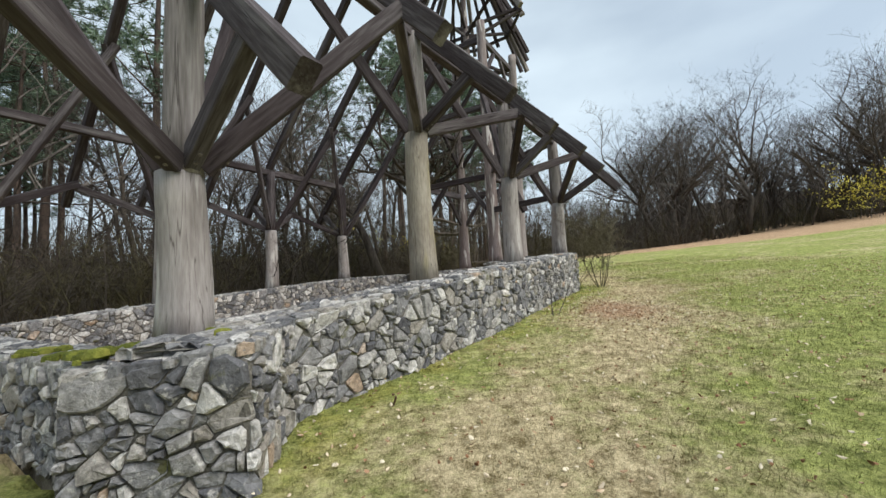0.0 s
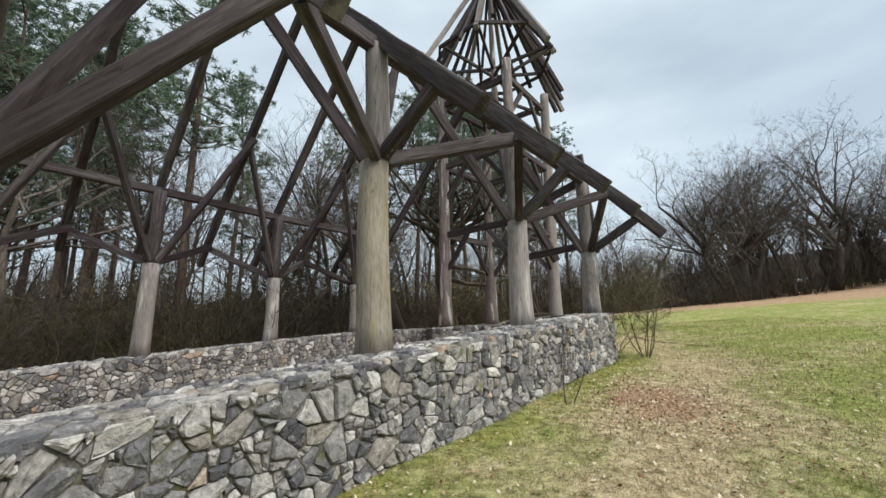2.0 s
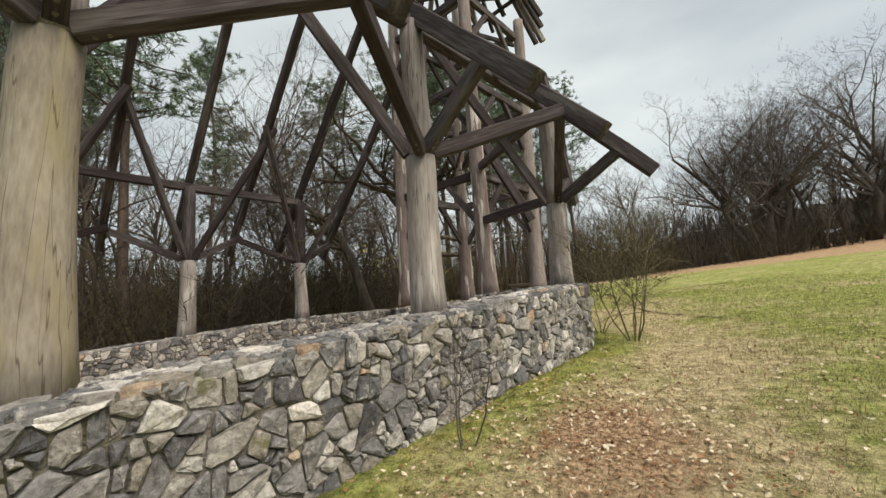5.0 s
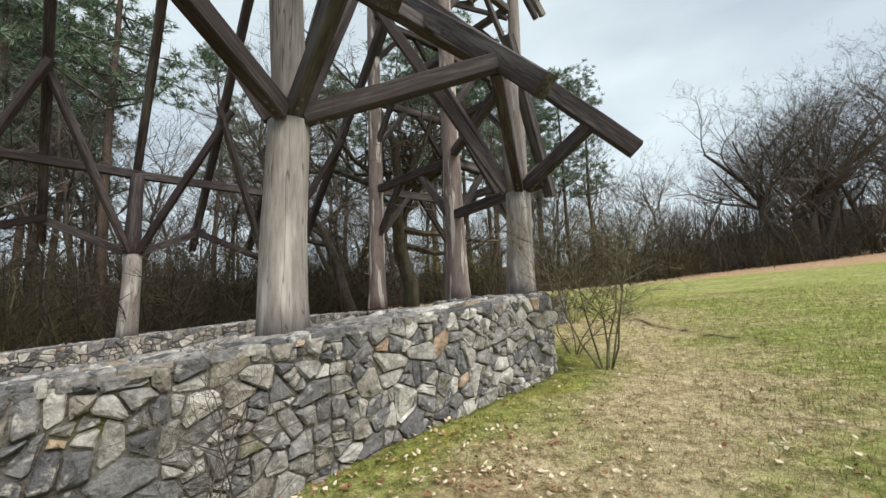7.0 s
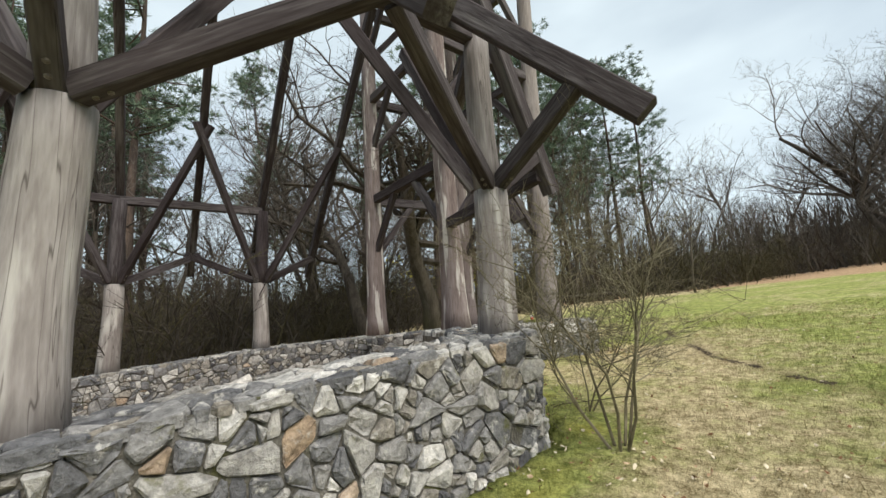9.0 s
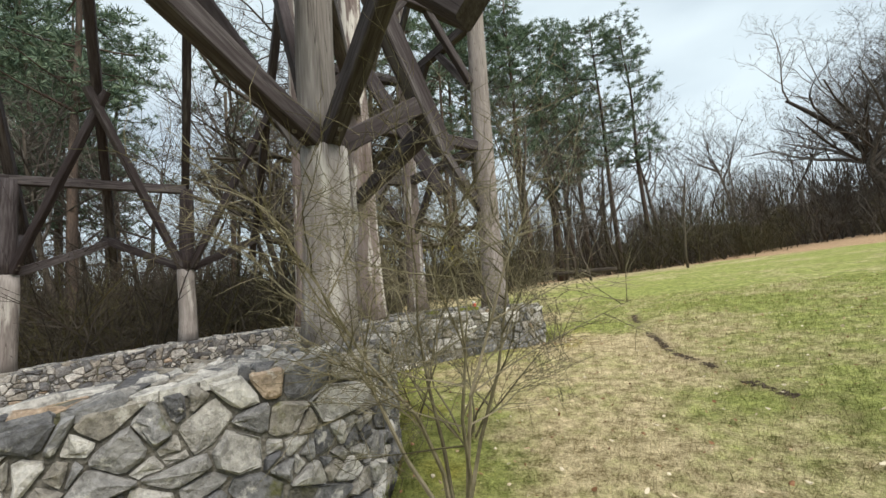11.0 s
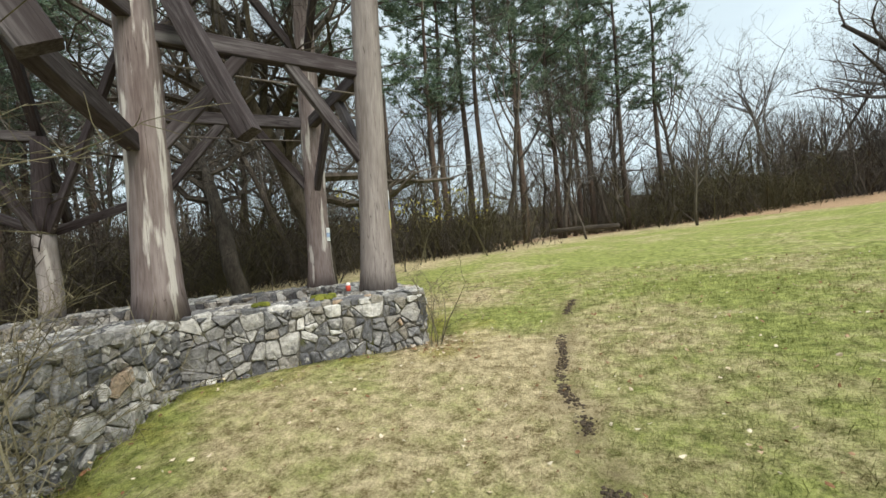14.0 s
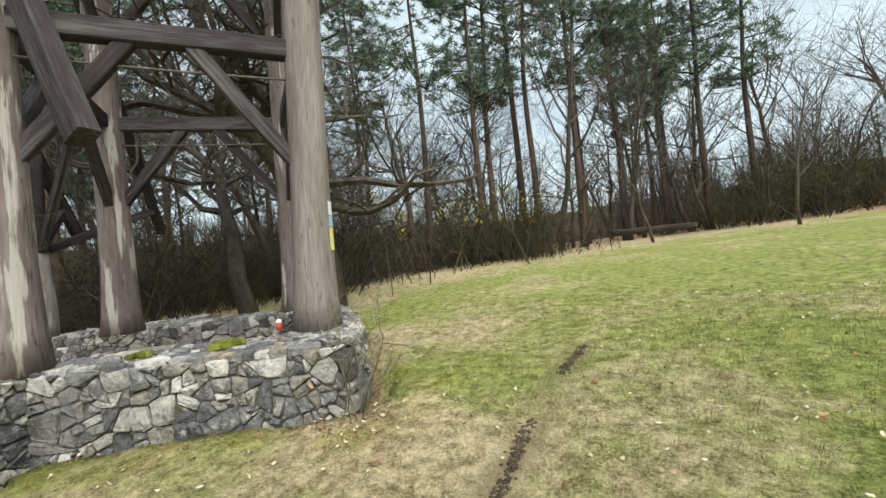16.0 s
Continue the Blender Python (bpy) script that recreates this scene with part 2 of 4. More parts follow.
def ground_material():
    mat = bpy.data.materials.new("meadow_turf")
    mat.use_nodes = True
    n, l = mat.node_tree.nodes, mat.node_tree.links
    bsdf = n["Principled BSDF"]
    bsdf.inputs["Roughness"].default_value = 0.95
    bsdf.inputs["Specular IOR Level"].default_value = 0.1
    tc = n.new("ShaderNodeTexCoord")

    def tex(scale, detail=5, rough=0.6):
        t = n.new("ShaderNodeTexNoise")
        t.inputs["Scale"].default_value, t.inputs["Detail"].default_value, t.inputs["Roughness"].default_value = scale, detail, rough
        l.new(tc.outputs["Object"], t.inputs["Vector"])
        return t.outputs["Fac"]

    def span(x, a, b):
        m = n.new("ShaderNodeMapRange")
        m.inputs["From Min"].default_value, m.inputs["From Max"].default_value = a, b
        l.new(x, m.inputs[0])
        return m.outputs[0]

    def mix(f, a, b):
        m = n.new("ShaderNodeMix")
        m.data_type = "RGBA"
        l.new(f, m.inputs["Factor"])
        for s, v in (("A", a), ("B", b)):
            if isinstance(v, tuple):
                m.inputs[s].default_value = (*v, 1)
            else:
                l.new(v, m.inputs[s])
        return m.outputs["Result"]

    blade_a, tuft = tex(40, 6, 0.8), tex(7, 7, 0.75)
    both = n.new("ShaderNodeMath")
    both.operation = "MULTIPLY_ADD"
    both.inputs[1].default_value = 0.45
    l.new(blade_a, both.inputs[0])
    half = n.new("ShaderNodeMath")
    half.operation = "MULTIPLY"
    half.inputs[1].default_value = 0.55
    l.new(tuft, half.inputs[0])
    l.new(half.outputs[0], both.inputs[2])
    blade = both.outputs[0]
    green = mix(span(blade, 0.41, 0.59), (0.098, 0.120, 0.030), (0.435, 0.465, 0.150))
    straw = mix(span(blade, 0.41, 0.59), (0.17, 0.13, 0.058), (0.74, 0.625, 0.39))
    moss = mix(span(blade, 0.41, 0.59), (0.125, 0.115, 0.017), (0.46, 0.405, 0.085))
    litter = mix(span(tex(24, 5, 0.7), 0.40, 0.60), (0.20, 0.12, 0.068), (0.62, 0.44, 0.28))
    vc = n.new("ShaderNodeVertexColor")
    vc.layer_name = "cover"
    sep = n.new("ShaderNodeSeparateColor")
    l.new(vc.outputs[0], sep.inputs[0])

    def grow(chan, noise_out, lo, hi, w=0.7):
        a = n.new("ShaderNodeMath")
        a.operation = "MULTIPLY_ADD"
        l.new(noise_out, a.inputs[0])
        a.inputs[1].default_value = w
        l.new(sep.outputs[chan], a.inputs[2])
        return span(a.outputs[0], lo, hi)

    patch = n.new("ShaderNodeMath")
    patch.operation = "MULTIPLY_ADD"
    patch.inputs[1].default_value = 0.55
    l.new(tex(0.45, 4, 0.6), patch.inputs[0])
    soft = n.new("ShaderNodeMath")
    soft.operation = "MULTIPLY"
    soft.inputs[1].default_value = 0.55
    l.new(tex(2.2, 9, 0.8), soft.inputs[0])
    l.new(soft.outputs[0], patch.inputs[2])
    c = mix(grow(0, patch.outputs[0], 0.66, 0.83, 1.0), green, straw)
    c = mix(grow(1, tex(1.9, 6, 0.65), 0.72, 1.0), c, moss)
    c = mix(grow(2, tex(2.6, 7, 0.7), 0.72, 0.95), c, litter)
    earth = n.new("ShaderNodeMath")
    earth.operation = "MULTIPLY"
    l.new(vc.outputs["Alpha"], earth.inputs[0])
    l.new(span(tex(7, 5, 0.7), 0.36, 0.62), earth.inputs[1])
    c = mix(earth.outputs[0], c, (0.17, 0.13, 0.075))
    l.new(c, bsdf.inputs["Base Color"])
    bp = n.new("ShaderNodeBump")
    bp.inputs["Strength"].default_value, bp.inputs["Distance"].default_value = 1.0, 0.06
    l.new(blade, bp.inputs["Height"])
    l.new(bp.outputs[0], bsdf.inputs["Normal"])
    return mat


M_TURF = ground_material()


# ---- helpers for building ----
def mesh_of(name, verts, faces, mat, smooth=False):
    me = bpy.data.meshes.new(name)
    me.from_pydata(verts, [], faces)
    me.materials.append(mat)
    if smooth:
        me.polygons.foreach_set("use_smooth", [True] * len(me.polygons))
    me.update()
    return me


def part_mesh(name, me, parent, m=None, label=""):
    ob = new(name, me)
    ob.parent = parent
    if m is not None:
        ob.matrix_basis = m
    if label:
        ob["label"] = label
    return ob


def V(*a):
    return Vector(a)


def tube(verts, faces, pts, radii, sides, cap=True):
    """Adds a tapered tube along pts."""
    base = len(verts)
    count = len(pts)
    for i, p in enumerate(pts):
        d = (pts[min(i + 1, count - 1)] - pts[max(i - 1, 0)]).normalized()
        u = d.cross(V(0.31, 0.95, 0.05))
        if u.length < 0.05:
            u = d.cross(V(1, 0, 0))
        u.normalize()
        w = d.cross(u)
        for k in range(sides):
            a = 2 * math.pi * k / sides
            verts.append(p + (u * math.cos(a) + w * math.sin(a)) * radii[i])
    for i in range(count - 1):
        for k in range(sides):
            a, b = base + i * sides + k, base + i * sides + (k + 1) % sides
            faces.append((a, b, b + sides, a + sides))
    if cap:
        faces.append(tuple(base + (count - 1) * sides + k for k in range(sides)))
        faces.append(tuple(base + k for k in reversed(range(sides))))


def beam(name, a, b, w, h, mat, parent, label="", turn=0.0, seed=0):
    """A hewn square beam from a to b, w wide and h deep, with worn arrises and a little wane. Its own z runs along it."""
    a, b = Vector(a), Vector(b)
    d = b - a
    length = d.length
    rng = random.Random(seed + int(length * 1000))
    z = d.normalized()
    side = z.cross(V(0, 0, 1))
    if side.length < 0.05:
        side = V(1, 0, 0)
    side.normalize()
    up = side.cross(z)
    m = Matrix((side, up, z)).transposed().to_4x4()
    m.translation = a
    if turn:
        m = m @ pose(0, 0, 0, 0, 0, turn)
    c = min(w, h) * 0.09
    ring = [(-w / 2 + c, -h / 2), (w / 2 - c, -h / 2), (w / 2, -h / 2 + c), (w / 2, h / 2 - c), (w / 2 - c, h / 2), (-w / 2 + c, h / 2), (-w / 2, h / 2 - c), (-w / 2, -h / 2 + c)]
    cuts = max(2, int(length / 0.6))
    verts, faces = [], []
    for i in range(cuts + 1):
        t = i / cuts
        jx, jy, s = rng.uniform(-0.006, 0.006), rng.uniform(-0.006, 0.006), 1 + rng.uniform(-0.03, 0.03)
        for x, y in ring:
            verts.append((x * s + jx, y * s + jy, t * length))
    for i in range(cuts):
        for k in range(8):
            p, q = i * 8 + k, i * 8 + (k + 1) % 8
            faces.append((p, q, q + 8, p + 8))
    faces.append(tuple(reversed(range(8))))
    faces.append(tuple(cuts * 8 + k for k in range(8)))
    return part_mesh(name, mesh_of(name, verts, faces, mat), parent, m, label)


def log(name, a, b, r0, r1, mat, parent, label="", flare=1.0, seed=0):
    """A round, slightly uneven log standing from a to b; flare widens its foot."""
    rng = random.Random(seed)
    a, b = Vector(a), Vector(b)
    length = (b - a).length
    z = (b - a).normalized()
    x = z.cross(V(0, 1, 0)).normalized()
    m = Matrix((x, z.cross(x), z)).transposed().to_4x4()
    m.translation = a
    sides, cuts = 20, max(6, int(length / 0.35))
    lobes = [(rng.uniform(0.01, 0.03), rng.randint(2, 5), rng.uniform(0, 6.3)) for _ in range(3)]
    verts, faces = [], []
    for i in range(cuts + 1):
        t = i / cuts
        r = r0 + (r1 - r0) * t
        foot = 1 + (flare - 1) * math.exp(-t * length / 0.45)
        dx, dy = 0.02 * math.sin(3 * t + seed), 0.02 * math.sin(4 * t + 2 * seed)
        for k in range(sides):
            an = 2 * math.pi * k / sides
            q = 1 + sum(c * math.sin(f * an + p + 2 * t) for c, f, p in lobes) + rng.uniform(-0.012, 0.012)
            verts.append((math.cos(an) * r * q * foot + dx, math.sin(an) * r * q * foot + dy, t * length))
    for i in range(cuts):
        for k in range(sides):
            p, q = i * sides + k, i * sides + (k + 1) % sides
            faces.append((p, q, q + sides, p + sides))
    faces.append(tuple(cuts * sides + k for k in range(sides)))
    faces.append(tuple(reversed(range(sides))))
    return part_mesh(name, mesh_of(name, verts, faces, mat, True), parent, m, label)


# ---- ground ----
def ground_z(x, y):
    yy = min(max(y, -25.0), 66.0)
    xx = min(max(x, -30.0), 60.0)
    z = 0.095 * yy - 0.0007 * yy * yy + 0.03 * xx
    if xx > 0:
        z += 0.0011 * xx * xx
    return z - 0.15 * math.exp(-((x - 6.6) / 2.2) ** 2 - ((y - 14.6) / 4.2) ** 2)


def axis(lo, hi, fine_lo, fine_hi, step):
    out = list(np.arange(fine_lo, fine_hi + 1e-6, step))
    s, v = step, fine_hi
    while v < hi:
        s *= 1.25
        v += s
        out.append(v)
    s, v = step, fine_lo
    while v > lo:
        s *= 1.25
        v -= s
        out.insert(0, v)
    return out


def wall_distance(x, y, line):
    best = 1e9
    for (x0, y0), (x1, y1) in zip(line, line[1:]):
        dx, dy = x1 - x0, y1 - y0
        t = max(0, min(1, ((x - x0) * dx + (y - y0) * dy) / (dx * dx + dy * dy)))
        best = min(best, math.hypot(x - x0 - t * dx, y - y0 - t * dy))
    return best


FACE_LINE = [(-2.4, 2.85), (-1.45, 3.0), (-1.5, 3.95), (0.10, 6.0), (1.95, 8.85), (3.55, 11.2), (4.0, 12.0), (3.75, 12.75), (2.22, 15.15), (3.4, 16.15), (4.6, 16.95), (4.55, 17.6)]
FIELD_EDGE = [(-16, 2), (-9, 21), (-4.8, 25), (-2.5, 29.5), (3.5, 37), (10, 39.5), (18, 43), (36, 40), (54, 28), (72, 5)]
RUT = [(7.22, 13.5), (6.95, 14.2), (6.62, 15.2), (6.3, 16.1), (6.16, 17.0), (6.08, 17.9), (5.98, 19.2)]


def beyond_edge(x, y):
    """Metres by which a place lies outside the field, in the wood; minus within it."""
    best, side = 1e9, -1
    for (x0, y0), (x1, y1) in zip(FIELD_EDGE, FIELD_EDGE[1:]):
        dx, dy = x1 - x0, y1 - y0
        t = max(0, min(1, ((x - x0) * dx + (y - y0) * dy) / (dx * dx + dy * dy)))
        ex, ey = x - x0 - t * dx, y - y0 - t * dy
        d = math.hypot(ex, ey)
        if d < best:
            best, side = d, (1 if dx * ey - dy * ex > 0 else -1)
    return best * side


FOOTPRINT = FACE_LINE[:-1] + [(4.3, 17.8), (1.3, 19.7), (-1.9, 18.8), (-4.3, 16.8), (-6.1, 14.2), (-7.9, 11.4), (-10.3, 7.7), (-6.4, 5.0)]


def left_of_wall(x, y):
    """Whether a place lies within the walls."""
    inside = False
    for (x0, y0), (x1, y1) in zip(FOOTPRINT, FOOTPRINT[1:] + FOOTPRINT[:1]):
        if (y0 > y) != (y1 > y) and x < (x1 - x0) * (y - y0) / (y1 - y0) + x0:
            inside = not inside
    return inside


def cover_at(x, y):
    """How much straw, moss and leaf litter covers the ground."""
    w = wall_distance(x, y, FACE_LINE)
    f = wall_distance(x, y, FIELD_EDGE)
    early = 1 / (1 + math.exp((y - 13.0) / 1.2))
    straw = 0.07 + 0.05 * (1 - early) + 0.42 * math.exp(-((x - 5.0) / 0.9) ** 2 - ((y - 16.7) / 0.6) ** 2) + (0.10 + 0.10 * early) * math.exp(-((w - 1.9) / 1.3) ** 2) + 0.20 * math.exp(-(f / 4.0) ** 2) + 0.05 * early * math.exp(-((w - 4.2) / 1.5) ** 2)
    moss = 0.42 * math.exp(-((w - 0.4) / 0.8) ** 2)
    lit = 0.68 * math.exp(-((x - 3.3) / 1.0) ** 2 - ((y - 7.9) / 1.5) ** 2) + 0.25 * math.exp(-((x - 4.8) / 1.5) ** 2 - ((y - 11) / 1.5) ** 2)
    band = max(0.6, min(17.0, (x - 8) * 1.1))
    lit += (0.9 if left_of_wall(x, y) else 0.0) + 0.75 * max(0.0, min(1.0, (beyond_edge(x, y) + band) / 3.0))
    soil = math.exp(-(wall_distance(x, y, RUT) / 0.10) ** 2) if 5 < x < 8 and 11 < y < 20 else 0.0
    return straw, moss, min(1, lit), soil


def lumps(x, y):
    return 0.035 * noise.noise((x * 0.9, y * 0.9, 0)) + 0.02 * noise.noise((x * 2.7, y * 2.7, 4)) + 0.25 * noise.noise((x * 0.05, y * 0.05, 9)) * min(1, math.hypot(x - 3, y - 8) / 40) - (0.022 * math.exp(-(wall_distance(x, y, RUT) / 0.14) ** 2) if 5 < x < 8 and 11 < y < 20 else 0.0)


def build_ground():
    xs, ys = axis(-420, 420, -11, 16, 0.2), axis(-300, 420, 0, 26, 0.2)
    verts, cover = [], []
    edge_n = len(ys)
    for x in xs:
        for y in ys:
            sunk = 0.55 if left_of_wall(x, y) else 0.0
            verts.append((x, y, ground_z(x, y) + lumps(x, y) - sunk))
            cover.append(cover_at(x, y))
    faces = []
    for i in range(len(xs) - 1):
        for j in range(edge_n - 1):
            a = i * edge_n + j
            faces.append((a, a + edge_n, a + edge_n + 1, a + 1))
    me = mesh_of("ground", verts, faces, M_TURF, True)
    att = me.color_attributes.new("cover", "FLOAT_COLOR", "POINT")
    att.data.foreach_set("color", np.array(cover, dtype=np.float32).ravel())
    return tagged(new("ground", me), "sloping spring meadow of green grass, straw and moss", "ground", kind="structure")


build_ground()

# ---- stone walls: lines of the outer face, with the height of the top ----
WALL_A = [(-2.42, 2.58, 1.08), (-1.36, 2.69, 1.19), (-1.29, 2.71, 1.20), (-1.29, 2.78, 1.20), (-1.40, 3.55, 1.26), (-1.38, 3.90, 1.30), (0.14, 5.76, 1.58), (1.95, 8.55, 1.90), (3.50, 10.95, 2.16), (3.95, 11.75, 2.20), (3.85, 12.55, 2.20), (2.22, 15.15, 2.17)]
WALL_C = [(2.22, 15.15, 2.17), (2.3, 15.2, 2.17), (3.4, 16.05, 2.17), (4.34, 16.78, 2.18), (4.45, 16.87, 2.18), (4.12, 17.6, 2.18), (1.3, 19.6, 2.15), (-1.6, 18.2, 2.0)]
WALL_F = [(-9.6, 7.6, 1.05), (-7.2, 11.0, 1.41), (-5.4, 13.75, 1.68), (-3.6, 16.3, 1.93), (-1.6, 18.2, 2.0)]
WALL_E = [(-9.6, 7.6, 1.05), (-6.2, 5.2, 1.02), (-2.95, 3.22, 1.05), (-1.8, 3.05, 1.16)]


def inner_line(line, thick):
    """The other face: each corner moved to its left by thick."""
    out = []
    for i, (x, y, z) in enumerate(line):
        d = V(0, 0)
        if i:
            d += (V(x, y) - V(*line[i - 1][:2])).normalized()
        if i < len(line) - 1:
            d += (V(*line[i + 1][:2]) - V(x, y)).normalized()
        d.normalize()
        out.append((x - d.y * thick, y + d.x * thick, z))
    return out


def wall_core(name, line, thick, label):
    inner = inner_line(line, thick)
    verts, faces = [], []
    for (x, y, z), (u, v, _) in zip(line, inner):
        low = min(ground_z(x, y), ground_z(u, v)) - 0.9
        verts += [(x, y, low), (x, y, z - 0.05), (u, v, z - 0.05), (u, v, low)]
    for i in range(len(line) - 1):
        a = i * 4
        for k in range(4):
            faces.append((a + k, a + k + 4, a + (k + 1) % 4 + 4, a + (k + 1) % 4))
    faces += [(0, 1, 2, 3), tuple(len(verts) - 4 + k for k in (3, 2, 1, 0))]
    return tagged(new(name, mesh_of(name, verts, faces, M_MORTAR)), label, "stone wall", kind="structure")


def rounded(line, times=2):
    for _ in range(times):
        out = [line[0]]
        for a, b in zip(line, line[1:]):
            out += [tuple(p * 0.75 + q * 0.25 for p, q in zip(a, b)), tuple(p * 0.25 + q * 0.75 for p, q in zip(a, b))]
        line = out + [line[-1]]
    return line


WALL_A, WALL_C, WALL_F = rounded(WALL_A), [WALL_C[0], *rounded(WALL_C[1:], 1)], rounded(WALL_F, 1)
CORE_A = wall_core("wall_near", WALL_A, 0.85, "low rubble wall of grey field stones under timber posts")
CORE_C = wall_core("wall_tower", WALL_C, 0.8, "low rubble wall of grey stones round the tower posts")
CORE_F = wall_core("wall_far", WALL_F, 0.8, "low rubble wall of grey stones beside the woods")
CORE_E = wall_core("wall_end", WALL_E, 0.7, "low mossy rubble wall closing the end of the nave")

# ---- timber frame of the nave ----
OUT = V(0.824, -0.567, 0)
ALONG = V(0.567, 0.824, 0)
NEAR = [(-2.2, 3.45, 1.20, 2.55), (-0.3, 6.42, 1.57, 3.92), (1.63, 9.14, 1.88, 3.80), (3.56, 12.10, 2.18, 3.70)]
FAR = [(-9.3, 8.2, 1.15, 3.55), (-7.55, 10.97, 1.38, 3.66), (-5.8, 13.83, 1.65, 3.60), (-3.97, 16.37, 1.92, 3.61)]
chapel = tagged(new("timber_chapel_frame"), "open weathered timber frame of a chapel nave on stone walls", "timber frame")
chapel.location = (-2, 10, 1.2)
ORIGIN = Matrix.Translation(chapel.location).inverted()


def keep(ob):
    """Parts are given in world places; the thing's own place is taken off."""
    ob.matrix_basis = ORIGIN @ ob.matrix_basis
    return ob


RISE = 1.05            # metres of rise for each metre inwards
HALF = 4.35            # half the width between the rows


def on_rafter(foot, out, o, drop=0.0, plate=5.70):
    """The place on a rafter, o metres outwards of its row of posts."""
    p = foot + out * o
    p.z = plate + 0.12 - RISE * o - drop
    return p


def corner_rafters(x, y, zv):
    """Where the wall turns in to the tower the rafters fan out."""
    for tail, top in ((V(5.12, 11.36, 3.92), V(0.6, 12.05, 8.75)), (V(4.12, 13.42, 3.96), V(3.58, 12.2, 6.4)), (V(3.31, 15.43, 4.08), V(2.03, 15.11, 6.7))):
        keep(beam("rafter", tail, top, 0.17, 0.23, M_BEAM, chapel, seed=61))
    foot = V(x, y, zv + 0.05)
    keep(beam("brace", foot + V(0.12, -0.05, 0), V(4.62, 11.44, 4.38), 0.13, 0.18, M_BEAM, chapel, seed=62))
    keep(beam("brace", foot + V(0.05, 0.1, 0), V(3.98, 13.1, 4.40), 0.13, 0.18, M_BEAM, chapel, seed=63))
    keep(beam("brace", V(2.05, 14.95, 4.12), V(4.02, 13.22, 4.18), 0.14, 0.2, M_BEAM, chapel, seed=64))
    keep(beam("brace", foot + V(-0.1, 0.1, 0), V(2.1, 13.2, 6.6), 0.12, 0.16, M_BEAM, chapel, seed=65))


def row(posts, out, seed, near):
    feet = [V(x, y, 0) for x, y, _, _ in posts]
    for i, (x, y, z0, zv) in enumerate(posts):
        low = near and i == 0
        top = 5.62 if not low else 5.3
        keep(log("post", (x, y, z0 - 0.06), (x, y, zv), 0.205, 0.185, M_OLIVEPOST if near and i == 1 else M_POST, chapel, "round pale weathered log post", 1.12, seed + i))
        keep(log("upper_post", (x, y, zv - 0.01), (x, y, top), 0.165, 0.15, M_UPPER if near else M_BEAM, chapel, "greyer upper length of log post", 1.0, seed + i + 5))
        drop = 1.2 if low else 0.0
        if near and i == 3:
            corner_rafters(x, y, zv)
            mid = feet[i] - ALONG * 1.72
            keep(beam("brace", V(x, y, zv + 0.05) + out * 0.12 - ALONG * 0.1, on_rafter(mid, out, 1.12, 0.12), 0.13, 0.18, M_BEAM, chapel, seed=i))
            keep(beam("brace", V(x, y, zv + 0.05) - out * 0.1 - ALONG * 0.1, on_rafter(mid, out, -1.5, 0.15), 0.12, 0.16, M_BEAM, chapel, seed=i + 8))
            continue
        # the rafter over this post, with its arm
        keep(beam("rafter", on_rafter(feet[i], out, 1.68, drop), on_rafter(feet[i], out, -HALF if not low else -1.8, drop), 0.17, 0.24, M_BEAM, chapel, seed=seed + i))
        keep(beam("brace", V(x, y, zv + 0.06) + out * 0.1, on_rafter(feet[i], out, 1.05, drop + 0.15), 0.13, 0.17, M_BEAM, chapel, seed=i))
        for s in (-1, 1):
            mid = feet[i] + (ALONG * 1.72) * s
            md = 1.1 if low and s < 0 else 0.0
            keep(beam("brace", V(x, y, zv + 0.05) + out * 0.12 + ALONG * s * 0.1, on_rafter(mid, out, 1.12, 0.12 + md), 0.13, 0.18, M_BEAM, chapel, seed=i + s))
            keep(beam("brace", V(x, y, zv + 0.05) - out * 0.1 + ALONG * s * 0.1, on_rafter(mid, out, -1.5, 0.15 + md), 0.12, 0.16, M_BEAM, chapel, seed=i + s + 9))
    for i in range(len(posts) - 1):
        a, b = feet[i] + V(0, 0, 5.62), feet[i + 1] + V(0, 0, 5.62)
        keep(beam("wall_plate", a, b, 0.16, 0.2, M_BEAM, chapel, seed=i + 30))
        mid = (feet[i] + feet[i + 1]) / 2
        keep(beam("rafter", on_rafter(mid, out, 1.68), on_rafter(mid, out, -HALF), 0.17, 0.24, M_BEAM, chapel, seed=i + 40))
    if not near:
        last = feet[-1] + ALONG * 1.72
        keep(beam("rafter", on_rafter(last, out, 1.68), on_rafter(last, out, -HALF), 0.17, 0.24, M_BEAM, chapel, seed=55))
    else:
        keep(beam("wall_plate", feet[-1] + V(0, 0, 5.62), V(2.0, 15.1, 5.6), 0.16, 0.2, M_BEAM, chapel, seed=77))


row(NEAR, OUT, 11, True)
row(FAR, -OUT, 71, False)
ridge_a = V(-2.2, 3.45, 0) - OUT * HALF
ridge_b = ridge_a + ALONG * 12.0
keep(beam("ridge_beam", ridge_a + V(0, 0, 10.3), ridge_b + V(0, 0, 10.3), 0.18, 0.24, M_BEAM, chapel))

# ---- bolt heads where the near braces meet their posts ----
plain_iron = material("dull_iron", [(0.06, 0.05, 0.045), (0.12, 0.10, 0.09), (0.20, 0.18, 0.16)], size=20, fine=80, rough=0.5, bump=0.1)


def bolt_mesh():
    v, f = [], []
    tube(v, f, [V(0, 0, -0.012), V(0, 0, 0.004), V(0, 0, 0.011)], [0.019, 0.019, 0.012], 8)
    return mesh_of("bolt", v, f, plain_iron)


